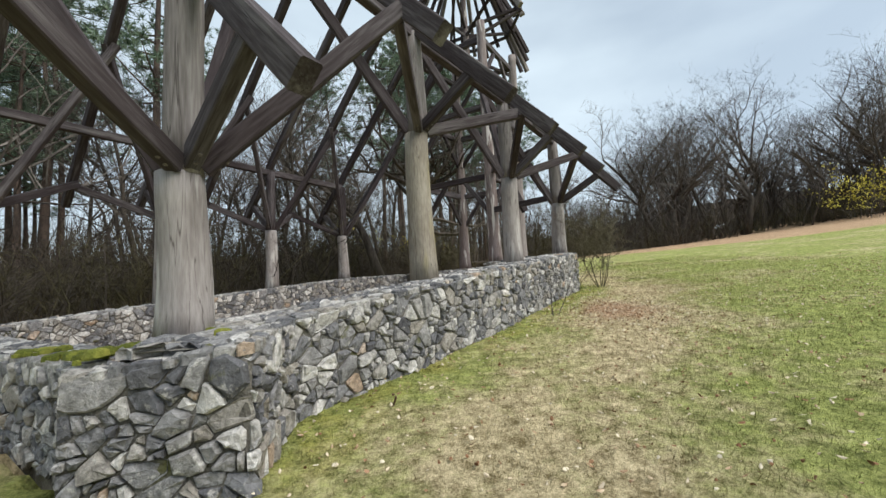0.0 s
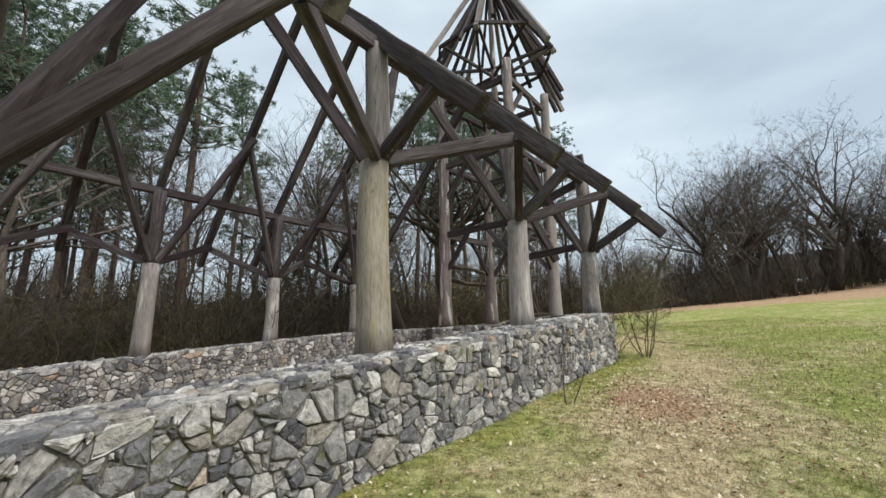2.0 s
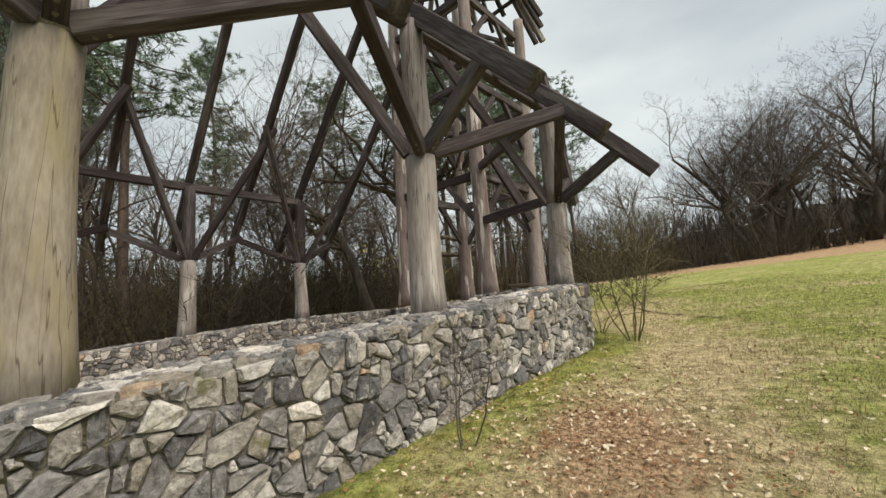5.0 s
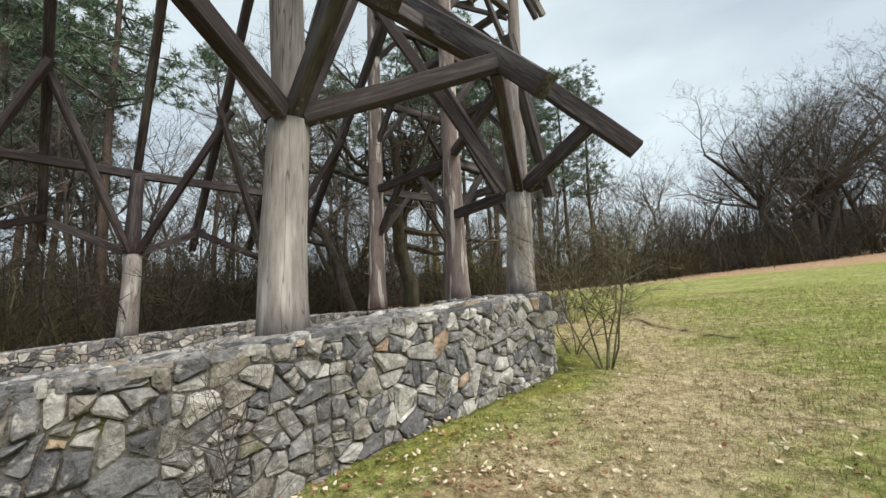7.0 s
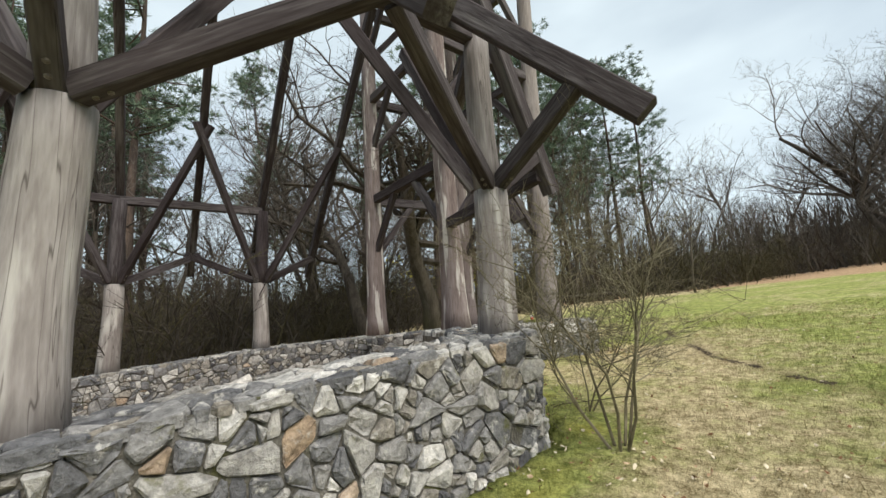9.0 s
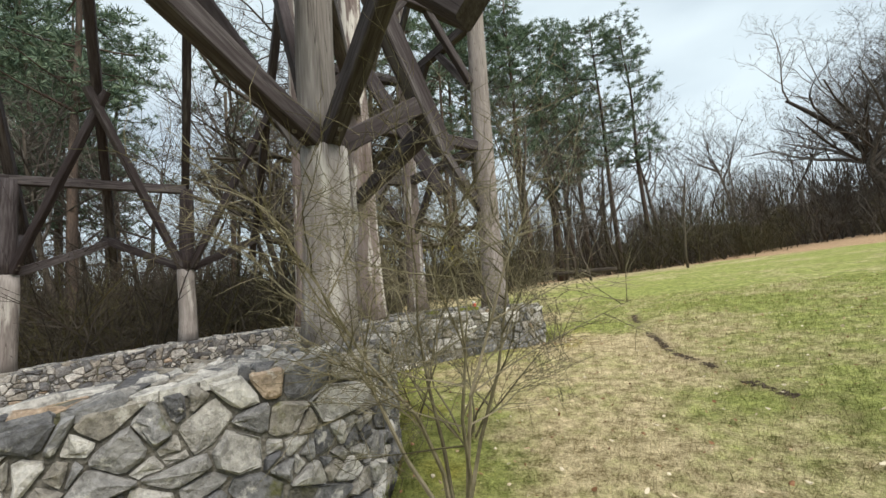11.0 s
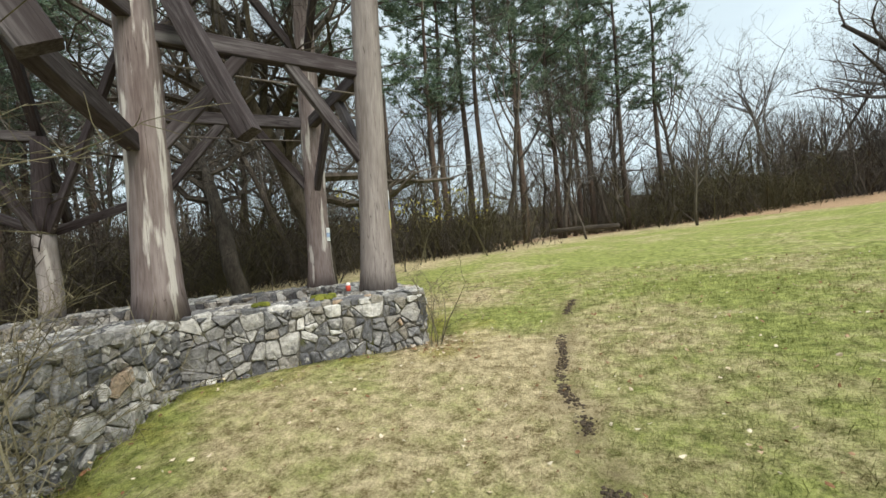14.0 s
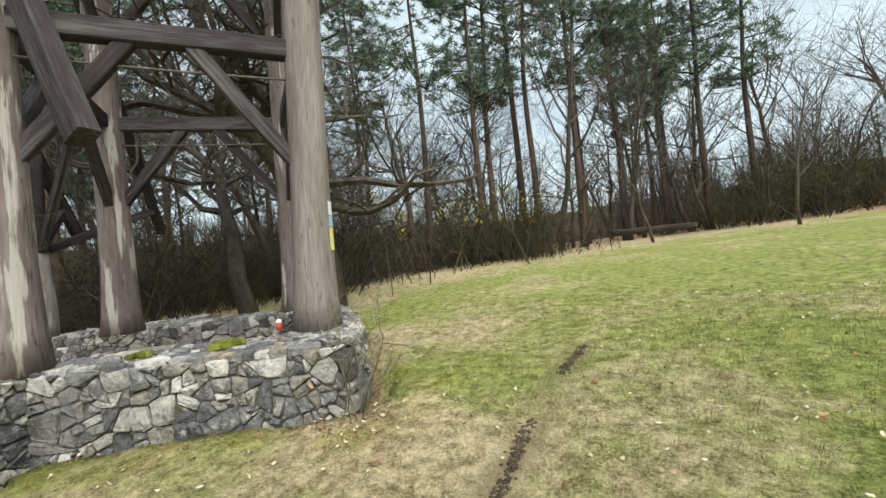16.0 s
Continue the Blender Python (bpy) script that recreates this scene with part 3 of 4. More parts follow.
BOLT = bolt_mesh()
for brace in [o for o in chapel.children if o.name.startswith("brace")]:
    me = brace.data
    deep = max(v.co.y for v in me.vertices)
    for z in (0.10, 0.19):
        part_mesh("bolt", BOLT, brace, pose(0, -deep + 0.004, z, 90, 0, 0))

# ---- tower and spire ----
tower = tagged(new("bell_tower_frame"), "tall open timber tower frame with a skeletal pointed spire", "timber tower")
tower.location = (1.6, 16.95, 2.0)
TOWER_IN = Matrix.Translation(tower.location).inverted()
TP = [(2.0, 15.1, 2.12), (3.45, 17.45, 2.12), (1.1, 18.8, 2.08), (-0.6, 16.7, 2.05)]


def keep_t(ob):
    ob.matrix_basis = TOWER_IN @ ob.matrix_basis
    return ob


for i, (x, y, z) in enumerate(TP):
    keep_t(log("post", (x, y, z), (x + (0.2 if i == 1 else 0), y + (0.18 if i == 1 else 0), 11.6), 0.23, 0.17, M_TALLPOST if i == 1 else M_TOWER, tower, "tall pale weathered log post", 1.3, 100 + i))
for lev, zb in enumerate((5.45, 8.2, 10.9)):
    for i in range(4):
        a, b = V(*TP[i][:2], zb), V(*TP[(i + 1) % 4][:2], zb)
        keep_t(beam("cross_beam", a, b, 0.16, 0.22, M_BEAM, tower, seed=i + lev))
        d = (b - a).normalized()
        for p, s in ((a, 1), (b, -1)):
            keep_t(beam("knee_brace", p + d * s * 0.12 - V(0, 0, 1.35), p + d * s * 1.1 - V(0, 0, 0.08), 0.12, 0.16, M_BEAM, tower, seed=i * 3 + lev))
keep_t(log("tie_rod", (2.1, 15.2, 5.08), (3.4, 17.4, 5.12), 0.013, 0.013, plain_iron, tower, "thin dark iron tie rod", 1.0, 8))
keep_t(log("tie_rod", (-0.5, 16.75, 5.08), (1.1, 18.7, 5.1), 0.013, 0.013, plain_iron, tower, "thin dark iron tie rod", 1.0, 9))
APEX = V(1.56, 16.95, 17.6)
CENTRE = V(1.56, 16.95, 0)


def spire_foot(an, z=11.4, r=2.95):
    return CENTRE + V(r * math.cos(an), r * math.sin(an), z)


keep_t(log("mast", CENTRE + V(0, 0, 10.9), APEX + V(0, 0, 0.5), 0.13, 0.07, M_TOWER, tower, "slender mast of the spire", 1.0, 150))
for k in range(8):
    an = 2 * math.pi * k / 8 + 0.532
    hip = k % 2 == 0
    foot = spire_foot(an, 11.4, 3.5) if hip else spire_foot(an, 11.4, 3.1).lerp(APEX, 0.2)
    nxt = spire_foot(an + math.pi / 4, 11.4, 3.2)
    here = spire_foot(an, 11.4, 3.2)
    keep_t(beam("spire_rafter", foot, APEX, 0.16, 0.2, M_UPPER, tower, seed=k))
    keep_t(beam("spire_rafter", here.lerp(nxt, 0.33).lerp(APEX, 0.2 + 0.06 * (k % 3)), APEX - V(0, 0, 0.4), 0.12, 0.16, M_BEAM, tower, seed=k + 20))
    keep_t(beam("spire_rafter", here.lerp(nxt, 0.66).lerp(APEX, 0.16 + 0.05 * (k % 2)), APEX - V(0, 0, 0.4), 0.10, 0.15, M_BEAM, tower, seed=k + 24))
    keep_t(beam("spire_ring", here.lerp(APEX, 0.24), nxt.lerp(APEX, 0.24), 0.10, 0.13, M_BEAM, tower, seed=k))
    keep_t(beam("spire_strut", here.lerp(APEX, 0.26), CENTRE + V(0, 0, 12.2 + 0.35 * (k % 2)), 0.10, 0.13, M_BEAM, tower, seed=k + 6))
    if k % 2:
        x, y, _ = TP[k // 2]
        keep_t(beam("spire_strut", V(x, y, 10.6), here.lerp(APEX, 0.24), 0.10, 0.12, M_BEAM, tower, seed=k + 9))
for k, an in enumerate((0.62, 0.45, 0.37)):
    keep_t(beam("spire_rafter", spire_foot(an, 11.5 + 0.25 * k, 3.44 - 0.14 * k), APEX, 0.13, 0.18, M_BEAM, tower, seed=k + 70))

# ---- trees ----
def ribbon(verts, faces, pts, r, rng):
    """A thin twig, two triangles for each piece."""
    side = V(rng.gauss(0, 1), rng.gauss(0, 1), rng.gauss(0, 1)).normalized() * r
    base = len(verts)
    for i, p in enumerate(pts):
        w = side * (1 - 0.8 * i / (len(pts) - 1))
        verts += [p - w, p + w]
    for i in range(len(pts) - 1):
        a = base + i * 2
        faces.append((a, a + 1, a + 3, a + 2))


def bare_mesh(seed, height, radius, depth, spread_angle, wiggle=0.14, bole=0.35, lift=0.12, reach=1.0, boughs=(), bark=None):
    """A leafless tree: trunk, limbs, branches and fine twigs. bole is the share of the trunk without limbs; boughs adds great limbs: height share, heading, rise, length."""
    rng = random.Random(seed)
    tv, tf, cv, cf = [], [], [], []

    def limb(p, d, length, r, lev):
        cuts = (6, 5, 4, 3, 2, 1)[lev]
        pts, q = [p], p
        for i in range(cuts):
            d = (d + V(rng.gauss(0, wiggle), rng.gauss(0, wiggle), rng.gauss(0.06, wiggle * 0.7))).normalized()
            q = q + d * (length / cuts)
            pts.append(q)
        rr = [r * (1 - 0.72 * i / cuts) for i in range(cuts + 1)]
        if lev == 0:
            tube(tv, tf, pts, rr, 8)
        elif lev < 3:
            tube(cv, cf, pts, rr, 4 if lev < 2 else 3, False)
        else:
            ribbon(cv, cf, pts, max(r, 0.010) if lev == 3 else 0.006, rng)
        if lev >= depth:
            return
        kids = (11, 6, 4, 4, 3)[min(lev, 4)]
        for k in range(kids):
            t = rng.uniform(bole if lev == 0 else 0.25, 1.0)
            j = min(int(t * cuts), cuts - 1)
            base = pts[j].lerp(pts[j + 1], t * cuts - j)
            side = V(rng.gauss(0, 1), rng.gauss(0, 1), rng.gauss(0.15, 0.4)).normalized()
            nd = (d * (1 - spread_angle) + side * (spread_angle + 0.08 * min(lev, 2)) + V(0, 0, lift)).normalized()
            limb(base, nd, length * rng.uniform(0.42, 0.62) * (reach * (1.15 - 0.45 * t) if lev == 0 else 1), r * (1 - 0.7 * t) * 0.55 + 0.004, lev + 1)
        if lev == 0:
            for t, heading, rise, reach_out in boughs:
                j = int(t * cuts)
                a = radians(heading)
                limb(pts[j].lerp(pts[j + 1], t * cuts - j), V(math.cos(a), math.sin(a), rise).normalized(), reach_out, radius * 0.42, 1)

    limb(V(0, 0, -0.2), V(rng.gauss(0, 0.04), rng.gauss(0, 0.04), 1), height * 0.72, radius, 0)
    return mesh_of("trunk", tv, tf, M_BARK, True), mesh_of("crown", cv, cf, bark or M_TWIG)


def pine_mesh(seed, height, radius):
    rng = random.Random(seed)
    tv, tf, cv, cf = [], [], [], []
    pts = [V(0.25 * math.sin(i * 0.7 + seed) * i / 10, 0.25 * math.cos(i * 0.9 + seed) * i / 10, -0.2 + height * i / 10) for i in range(11)]
    tube(tv, tf, pts, [radius * (1 - 0.85 * i / 10) for i in range(11)], 8)
    for b in range(34):
        t = rng.uniform(0.42, 0.99)
        j = min(int(t * 10), 9)
        p = pts[j].lerp(pts[j + 1], t * 10 - j)
        an = rng.uniform(0, 6.283)
        reach = height * 0.20 * (1.1 - t) ** 0.6 * rng.uniform(0.5, 1.15) + 0.4
        if t < 0.55:
            reach *= rng.uniform(0.2, 0.9)
        d = V(math.cos(an), math.sin(an), rng.uniform(-0.1, 0.45))
        mid, end = p + d * reach * 0.5 + V(0, 0, -0.08), p + d * reach
        tube(tv, tf, [p, mid, end], [0.05 * (1.3 - t) + 0.012, 0.03, 0.01], 4, False)
        for c in range(12):
            q = p.lerp(end, rng.uniform(0.3, 1.08)) + V(rng.gauss(0, 0.42), rng.gauss(0, 0.42), rng.gauss(0.08, 0.2))
            for s in range(28):
                dd = V(rng.gauss(0, 1), rng.gauss(0, 1), rng.gauss(0.35, 0.7)).normalized()
                side = dd.cross(V(rng.gauss(0, 1), rng.gauss(0, 1), rng.gauss(0, 1))).normalized() * rng.uniform(0.013, 0.032)
                ln = rng.uniform(0.16, 0.40)
                k = len(cv)
                o = q + dd * 0.05
                cv += [o - side, o + side, o + dd * ln]
                cf.append((k, k + 1, k + 2))
    return mesh_of("trunk", tv, tf, M_PINEBARK, True), mesh_of("crown", cv, cf, M_NEEDLE)


def thicket_mesh(seed, width, height, stems, mat):
    """Undergrowth: leaning, bent stems, each with many fine twigs."""
    rng = random.Random(seed)
    v, f = [], []
    for s in range(stems):
        p = V(rng.gauss(0, width / 3), rng.gauss(0, width / 3), -0.1)
        d = V(rng.gauss(0, 0.35), rng.gauss(0, 0.35), 1).normalized()
        h = height * rng.uniform(0.35, 1.1)
        pts = [p]
        for i in range(4):
            d = (d + V(rng.gauss(0, 0.22), rng.gauss(0, 0.22), 0)).normalized()
            pts.append(pts[-1] + d * h / 4)
        r = rng.uniform(0.006, 0.018)
        tube(v, f, pts, [r, r * 0.85, r * 0.65, r * 0.45, r * 0.2], 3, False)
        for b in range(15):
            t = rng.uniform(0.15, 1) * 3.99
            j = int(t)
            q = pts[j].lerp(pts[j + 1], t - j)
            w = (d * 0.6 + V(rng.gauss(0, 0.7), rng.gauss(0, 0.7), rng.gauss(0.1, 0.35))).normalized()
            e = q + w * h * rng.uniform(0.12, 0.32)
            ribbon(v, f, [q, e], r * 0.5, rng)
            ribbon(v, f, [q.lerp(e, 0.5), e + V(rng.gauss(0, 0.22), rng.gauss(0, 0.22), rng.gauss(0.1, 0.15))], 0.005, rng)
    return mesh_of("stems", v, f, mat)


def tree(name, meshes, x, y, turn, size, label, category, group):
    ob = tagged(new(name), label, category, group)
    for nm, me in zip(("trunk", "crown"), meshes):
        part_mesh(nm, me, ob)
    ob.matrix_basis = pose(x, y, ground_z(x, y), 0, 0, turn) @ Matrix.Scale(size, 4)
    return ob


BARE = [bare_mesh(3 + s, 13.0, 0.16, 4, 0.58 + 0.05 * (s % 3)) for s in range(5)]
BROAD = [bare_mesh(53 + s, 11.5, 0.24, 5, 0.60, 0.21, 0.24, 0.16, 1.2) for s in range(3)]
PINE = [pine_mesh(20 + s, 19.0, 0.20) for s in range(4)]
M_BRUSH = material("dark_brown_undergrowth", [(0.026, 0.021, 0.016), (0.050, 0.041, 0.033), (0.085, 0.072, 0.06)], size=2, fine=9, bump=0, spread=0.3)
M_OLIVE = material("olive_brown_undergrowth", [(0.034, 0.030, 0.013), (0.064, 0.056, 0.027), (0.11, 0.098, 0.052)], size=2, fine=9, bump=0, spread=0.3)
THICKET = [thicket_mesh(40 + s, 2.8, 2.6, 40, M_OLIVE if s % 2 else M_BRUSH) for s in range(4)]
rng = random.Random(5)


def in_clearing(x, y):
    """A thin stretch of the wood behind the tower."""
    an = math.degrees(math.atan2(y - 14.4, x - 7.5))
    return 118 < an < 156


def scatter(kind, count, place, grow=1.0):
    for i in range(count):
        x, y = place()
        if kind == "pine" and in_clearing(x, y) and rng.random() < 0.75:
            x, y = x - 20, y - 9
        size = rng.uniform(0.78, 1.2) * grow
        if kind == "pine":
            tree("pine_tree", PINE[i % 4], x, y, rng.uniform(0, 360), size, "tall pine with bare reddish trunk and dark green crown", "tree", "pines in the wood")
        elif kind == "broad":
            tree("bare_tree", BROAD[i % 3], x, y, rng.uniform(0, 360), size, "leafless broad-crowned tree at the edge of the field", "tree", "bare trees in the wood")
        elif kind == "bare":
            tree("bare_tree", BARE[i % 5], x, y, rng.uniform(0, 360), size * 0.95, "leafless deciduous tree with fine grey brown twigs", "tree", "bare trees in the wood")
        else:
            ob = tagged(new("thicket"), "leafless brown undergrowth of thin upright stems", "undergrowth", "undergrowth of the wood", "stuff")
            size *= rng.uniform(0.5, 1.5)
            part_mesh("stems", THICKET[i % 4], ob)
            ob.matrix_basis = pose(x, y, ground_z(x, y), 0, 0, rng.uniform(0, 360)) @ Matrix.Scale(size, 4)


def left_wood(near, far):
    def place():
        s, dd = rng.uniform(-8, 26), rng.uniform(near, far)
        p = V(-9.0, 8.0, 0) + ALONG * s - OUT * dd
        return p.x, p.y
    return place


def edge_wood(lo, hi, near, far):
    """Along the field's far edge; the share of its length from lo to hi."""
    pts = FIELD_EDGE[1:]

    def place():
        t = rng.uniform(lo, hi) * (len(pts) - 1.001)
        j = int(t)
        a, b = V(*pts[j]), V(*pts[j + 1])
        p = a.lerp(b, t - j)
        d = (b - a).normalized()
        q = p + V(-d.y, d.x) * rng.uniform(near, far)
        return q.x, q.y
    return place


scatter("pine", 26, left_wood(8, 26))
scatter("thicket", 30, left_wood(9, 24), 1.5)
scatter("bare", 28, left_wood(6, 30))
scatter("thicket", 76, left_wood(4, 14))
scatter("thicket", 60, left_wood(5, 12), 1.5)
scatter("pine", 15, edge_wood(0.16, 0.46, 3, 14))
for i, (x, y) in enumerate(((-3, 33), (-1, 35.6), (1, 36.8), (2.6, 39.4), (6.6, 41.4), (0.2, 40.5), (8.8, 43))):
    tree("pine_tree", PINE[i % 4], x, y, i * 77, 1.0 + 0.05 * (i % 3), "tall pine with bare reddish trunk and dark green crown", "tree", "pines in the wood")
scatter("bare", 22, edge_wood(0.0, 0.45, 1, 16))
scatter("thicket", 52, edge_wood(0.0, 0.5, 1.0, 9), 0.75)
scatter("broad", 22, edge_wood(0.66, 1.0, 3, 18), 1.45)
scatter("bare", 16, edge_wood(0.45, 1.0, 4, 24), 1.35)
scatter("bare", 4, edge_wood(0.46, 0.62, 2, 10), 1.1)
scatter("thicket", 90, edge_wood(0.45, 1.0, 0.5, 10), 1.45)
scatter("bare", 26, edge_wood(0.45, 1.0, 0.5, 6), 0.6)
scatter("bare", 12, edge_wood(0.1, 0.45, 0.5, 5), 0.6)


# ---- far woods, more than 50 m off ----
def far_woods():
    """A dense belt of distant leafless trees all round: fans of thin branches over a low dark brush."""
    mat = material("distant_bare_woods", [(0.045, 0.037, 0.032), (0.07, 0.06, 0.052), (0.11, 0.097, 0.085)], (1, 1, 0.12), 0.9, 5, bump=0, rough=1, spread=0.3)
    rg = random.Random(77)
    verts, faces = [], []
    for ring_r, lift in ((58, 0.0), (66, 0.5), (78, 2.0), (92, 4.5)):
        for k in range(330):
            an = 2 * math.pi * (k + rg.random()) / 330
            x, y = 3 + ring_r * math.cos(an) + rg.gauss(0, 2), 8 + ring_r * math.sin(an) + rg.gauss(0, 2)
            o = V(x, y, ground_z(x, y) + lift - 0.6)
            thin = 0.45 if 1.75 < an < 2.35 else 1.0
            h = rg.uniform(7.5, 13.5) * thin
            for b in range(48):
                low = b < 16
                p = o + V(rg.gauss(0, 0.9), rg.gauss(0, 0.9), 0) if low else o + V(0, 0, h * rg.uniform(0.1, 0.5))
                d = V(rg.gauss(0, 0.3), rg.gauss(0, 0.3), 1) if not low else V(rg.gauss(0, 0.25), rg.gauss(0, 0.25), 0.6)
                ln = h * (rg.uniform(0.3, 0.55) if not low else rg.uniform(0.25, 0.65))
                mid = p + d * ln * 0.5 + V(rg.gauss(0, 0.15), rg.gauss(0, 0.15), 0)
                ribbon(verts, faces, [p, mid, p + d * ln + V(rg.gauss(0, 0.4), rg.gauss(0, 0.4), 0)], 0.10 if low else 0.045, rg)
            ribbon(verts, faces, [o, o + V(rg.gauss(0, 0.2), rg.gauss(0, 0.2), h * 0.4), o + V(rg.gauss(0, 0.4), rg.gauss(0, 0.4), h * 0.8)], 0.16, rg)
    tagged(new("backdrop", mesh_of("backdrop", verts, faces, mat)), "distant belt of leafless brown woods", "backdrop", kind="structure")
    verts, faces = [], []
    for ring_r, lift in ((72, 0.5), (98, 5.0)):
        b0 = len(verts)
        for k in range(400):
            an = 2 * math.pi * k / 400
            x, y = 3 + ring_r * math.cos(an), 8 + ring_r * math.sin(an)
            g = ground_z(x, y) + lift
            h = 1.6 + 1.4 * noise.noise((an * 9, ring_r, 0)) + 0.8 * noise.noise((an * 40, ring_r, 3)) + rg.uniform(0, 1.1)
            verts += [V(x, y, g - 3), V(x * 1.01, y * 1.01, g + h)]
        for k in range(400):
            a, b = b0 + 2 * k, b0 + 2 * ((k + 1) % 400)
            faces.append((a, b, b + 1, a + 1))
    brush = material("distant_brush", [(0.052, 0.045, 0.037), (0.095, 0.083, 0.068), (0.15, 0.132, 0.108)], (1, 1, 0.1), 0.8, 6, bump=0, rough=1)
    tagged(new("backdrop", mesh_of("backdrop", verts, faces, brush)), "low brown brush under the distant woods", "backdrop", kind="structure")


far_woods()

# ---- shrubs beside the wall ----
def shrub(name, x, y, height, width, stems, seed, label, mat, twigs=(9, 7, 5)):
    """Stems from one foot that part and bend outwards into fine twigs."""
    rg = random.Random(seed)
    ob = tagged(new(name), label, "shrub")
    for s in range(stems):
        v, f = [], []

        def grow(p, d, length, r, lev):
            pts = [p]
            for i in range(5):
                d = (d + V(rg.gauss(0, 0.16), rg.gauss(0, 0.16), rg.gauss(0.02, 0.08))).normalized()
                pts.append(pts[-1] + d * length / 5)
            if lev < 3:
                tube(v, f, pts, [max(0.0012, r * (1 - 0.78 * i / 5)) for i in range(6)], 5 if lev == 0 else 3, False)
            else:
                tube(v, f, [pts[0], pts[2], pts[5]], [0.0016, 0.0014, 0.0007], 3, False)
            if lev < 3:
                for k in range(twigs[lev]):
                    t = rg.uniform(0.25 if lev else 0.3, 1.0) * 4.99
                    j = int(t)
                    side = V(rg.gauss(0, 1), rg.gauss(0, 1), rg.gauss(0.1, 0.5)).normalized()
                    grow(pts[j].lerp(pts[j + 1], t - j), (d * 0.45 + side * 0.6).normalized(), length * rg.uniform(0.32, 0.55), r * 0.42, lev + 1)

        an = 6.283 * s / stems + rg.uniform(-0.4, 0.4)
        lean = rg.uniform(0.15, 0.9) * width / height
        grow(V(0.06 * math.cos(an), 0.06 * math.sin(an), -0.05), V(lean * math.cos(an), lean * math.sin(an), 1).normalized(), height * rg.uniform(0.6, 0.8), 0.008 * height / 2 + 0.004, 0)
        part_mesh("stem", mesh_of("stem", v, f, mat), ob)
    ob.location = (x, y, ground_z(x, y) + lumps(x, y))
    return ob


shrub("shrub", 4.59, 11.87, 3.0, 2.0, 6, 3, "leafless olive brown shrub with spreading thin stems", M_SHRUB, (11, 8, 6))
shrub("shrub", 4.27, 13.0, 1.9, 1.4, 5, 8, "small leafless shrub beside the wall corner", M_SHRUB)
shrub("sapling", 2.115, 7.91, 1.25, 0.35, 3, 5, "thin leafless sapling in straw before the wall", M_TWIG, (7, 5, 3))
shrub("shrub", 4.62, 16.90, 1.35, 0.8, 6, 13, "low leafless shrub at the wall end with dry leaves", M_SHRUB, (6, 4, 3))

# ---- flowering bushes at the edge of the wood ----
M_BLOOM = material("yellow_green_blossom", [(0.30, 0.28, 0.04), (0.50, 0.44, 0.06), (0.66, 0.58, 0.12)], size=2, fine=9, bump=0, spread=0.4)


def blossom_bush(x, y, size, seed, tufts=70):
    rg = random.Random(seed)
    ob = tagged(new("flowering_bush"), "bush in pale yellow spring blossom before dark woods", "bush", "flowering bushes")
    part_mesh("stems", thicket_mesh(seed, 2.2, 2.6, 24, M_TWIG), ob)
    v, f = [], []
    for c in range(tufts):
        o = V(rg.gauss(0, 1.1), rg.gauss(0, 1.1), 1.9 + rg.gauss(0, 0.5))
        for k in range(16):
            p = o + V(rg.gauss(0, 0.22), rg.gauss(0, 0.22), rg.gauss(0, 0.14))
            a = V(rg.gauss(0, 1), rg.gauss(0, 1), rg.gauss(0, 1)).normalized() * rg.uniform(0.03, 0.07)
            b = a.cross(V(rg.gauss(0, 1), rg.gauss(0, 1), rg.gauss(0, 1)).normalized())
            i = len(v)
            v += [p - a, p + b, p + a, p - b]
            f.append((i, i + 1, i + 2, i + 3))
    part_mesh("blossom", mesh_of("blossom", v, f, M_BLOOM), ob)
    ob.matrix_basis = pose(x, y, ground_z(x, y), 0, 0, seed * 40) @ Matrix.Scale(size, 4)


blossom_bush(39.5, 36.0, 1.5, 6)
blossom_bush(43.0, 34.0, 1.6, 7)
blossom_bush(-5.0, 31.5, 1.4, 8, 26)
blossom_bush(-2.2, 33.0, 1.2, 9, 14)

# ---- single trees at the meadow's edge ----
OAK = bare_mesh(91, 12.0, 0.34, 5, 0.70, 0.40, 0.4, 0.06, 1.1, ((0.36, 8, 0.02, 4.2), (0.44, 20, 0.25, 4.8), (0.5, -15, 0.5, 4.2), (0.58, 35, 0.7, 4.0), (0.62, 190, 0.5, 4.0)), M_BARK)
tree("oak_tree", OAK, -1.15, 21.5, 40, 1.0, "gnarled leafless oak with low spreading dark limbs", "tree", "")
tree("oak_tree", bare_mesh(95, 11.0, 0.26, 5, 0.66, 0.34, bark=M_BARK), -2.85, 20.15, 200, 1.0, "leaning leafless oak with mossy bark behind the tower", "tree", "")
SLIM = bare_mesh(97, 7.5, 0.07, 3, 0.45)
tree("young_tree", SLIM, 4.75, 34.1, 10, 1.0, "slender young leafless tree standing in the meadow", "tree", "young trees in the meadow")
tree("young_tree", SLIM, 9.64, 34.6, 130, 1.05, "slender young leafless tree standing in the meadow", "tree", "young trees in the meadow")

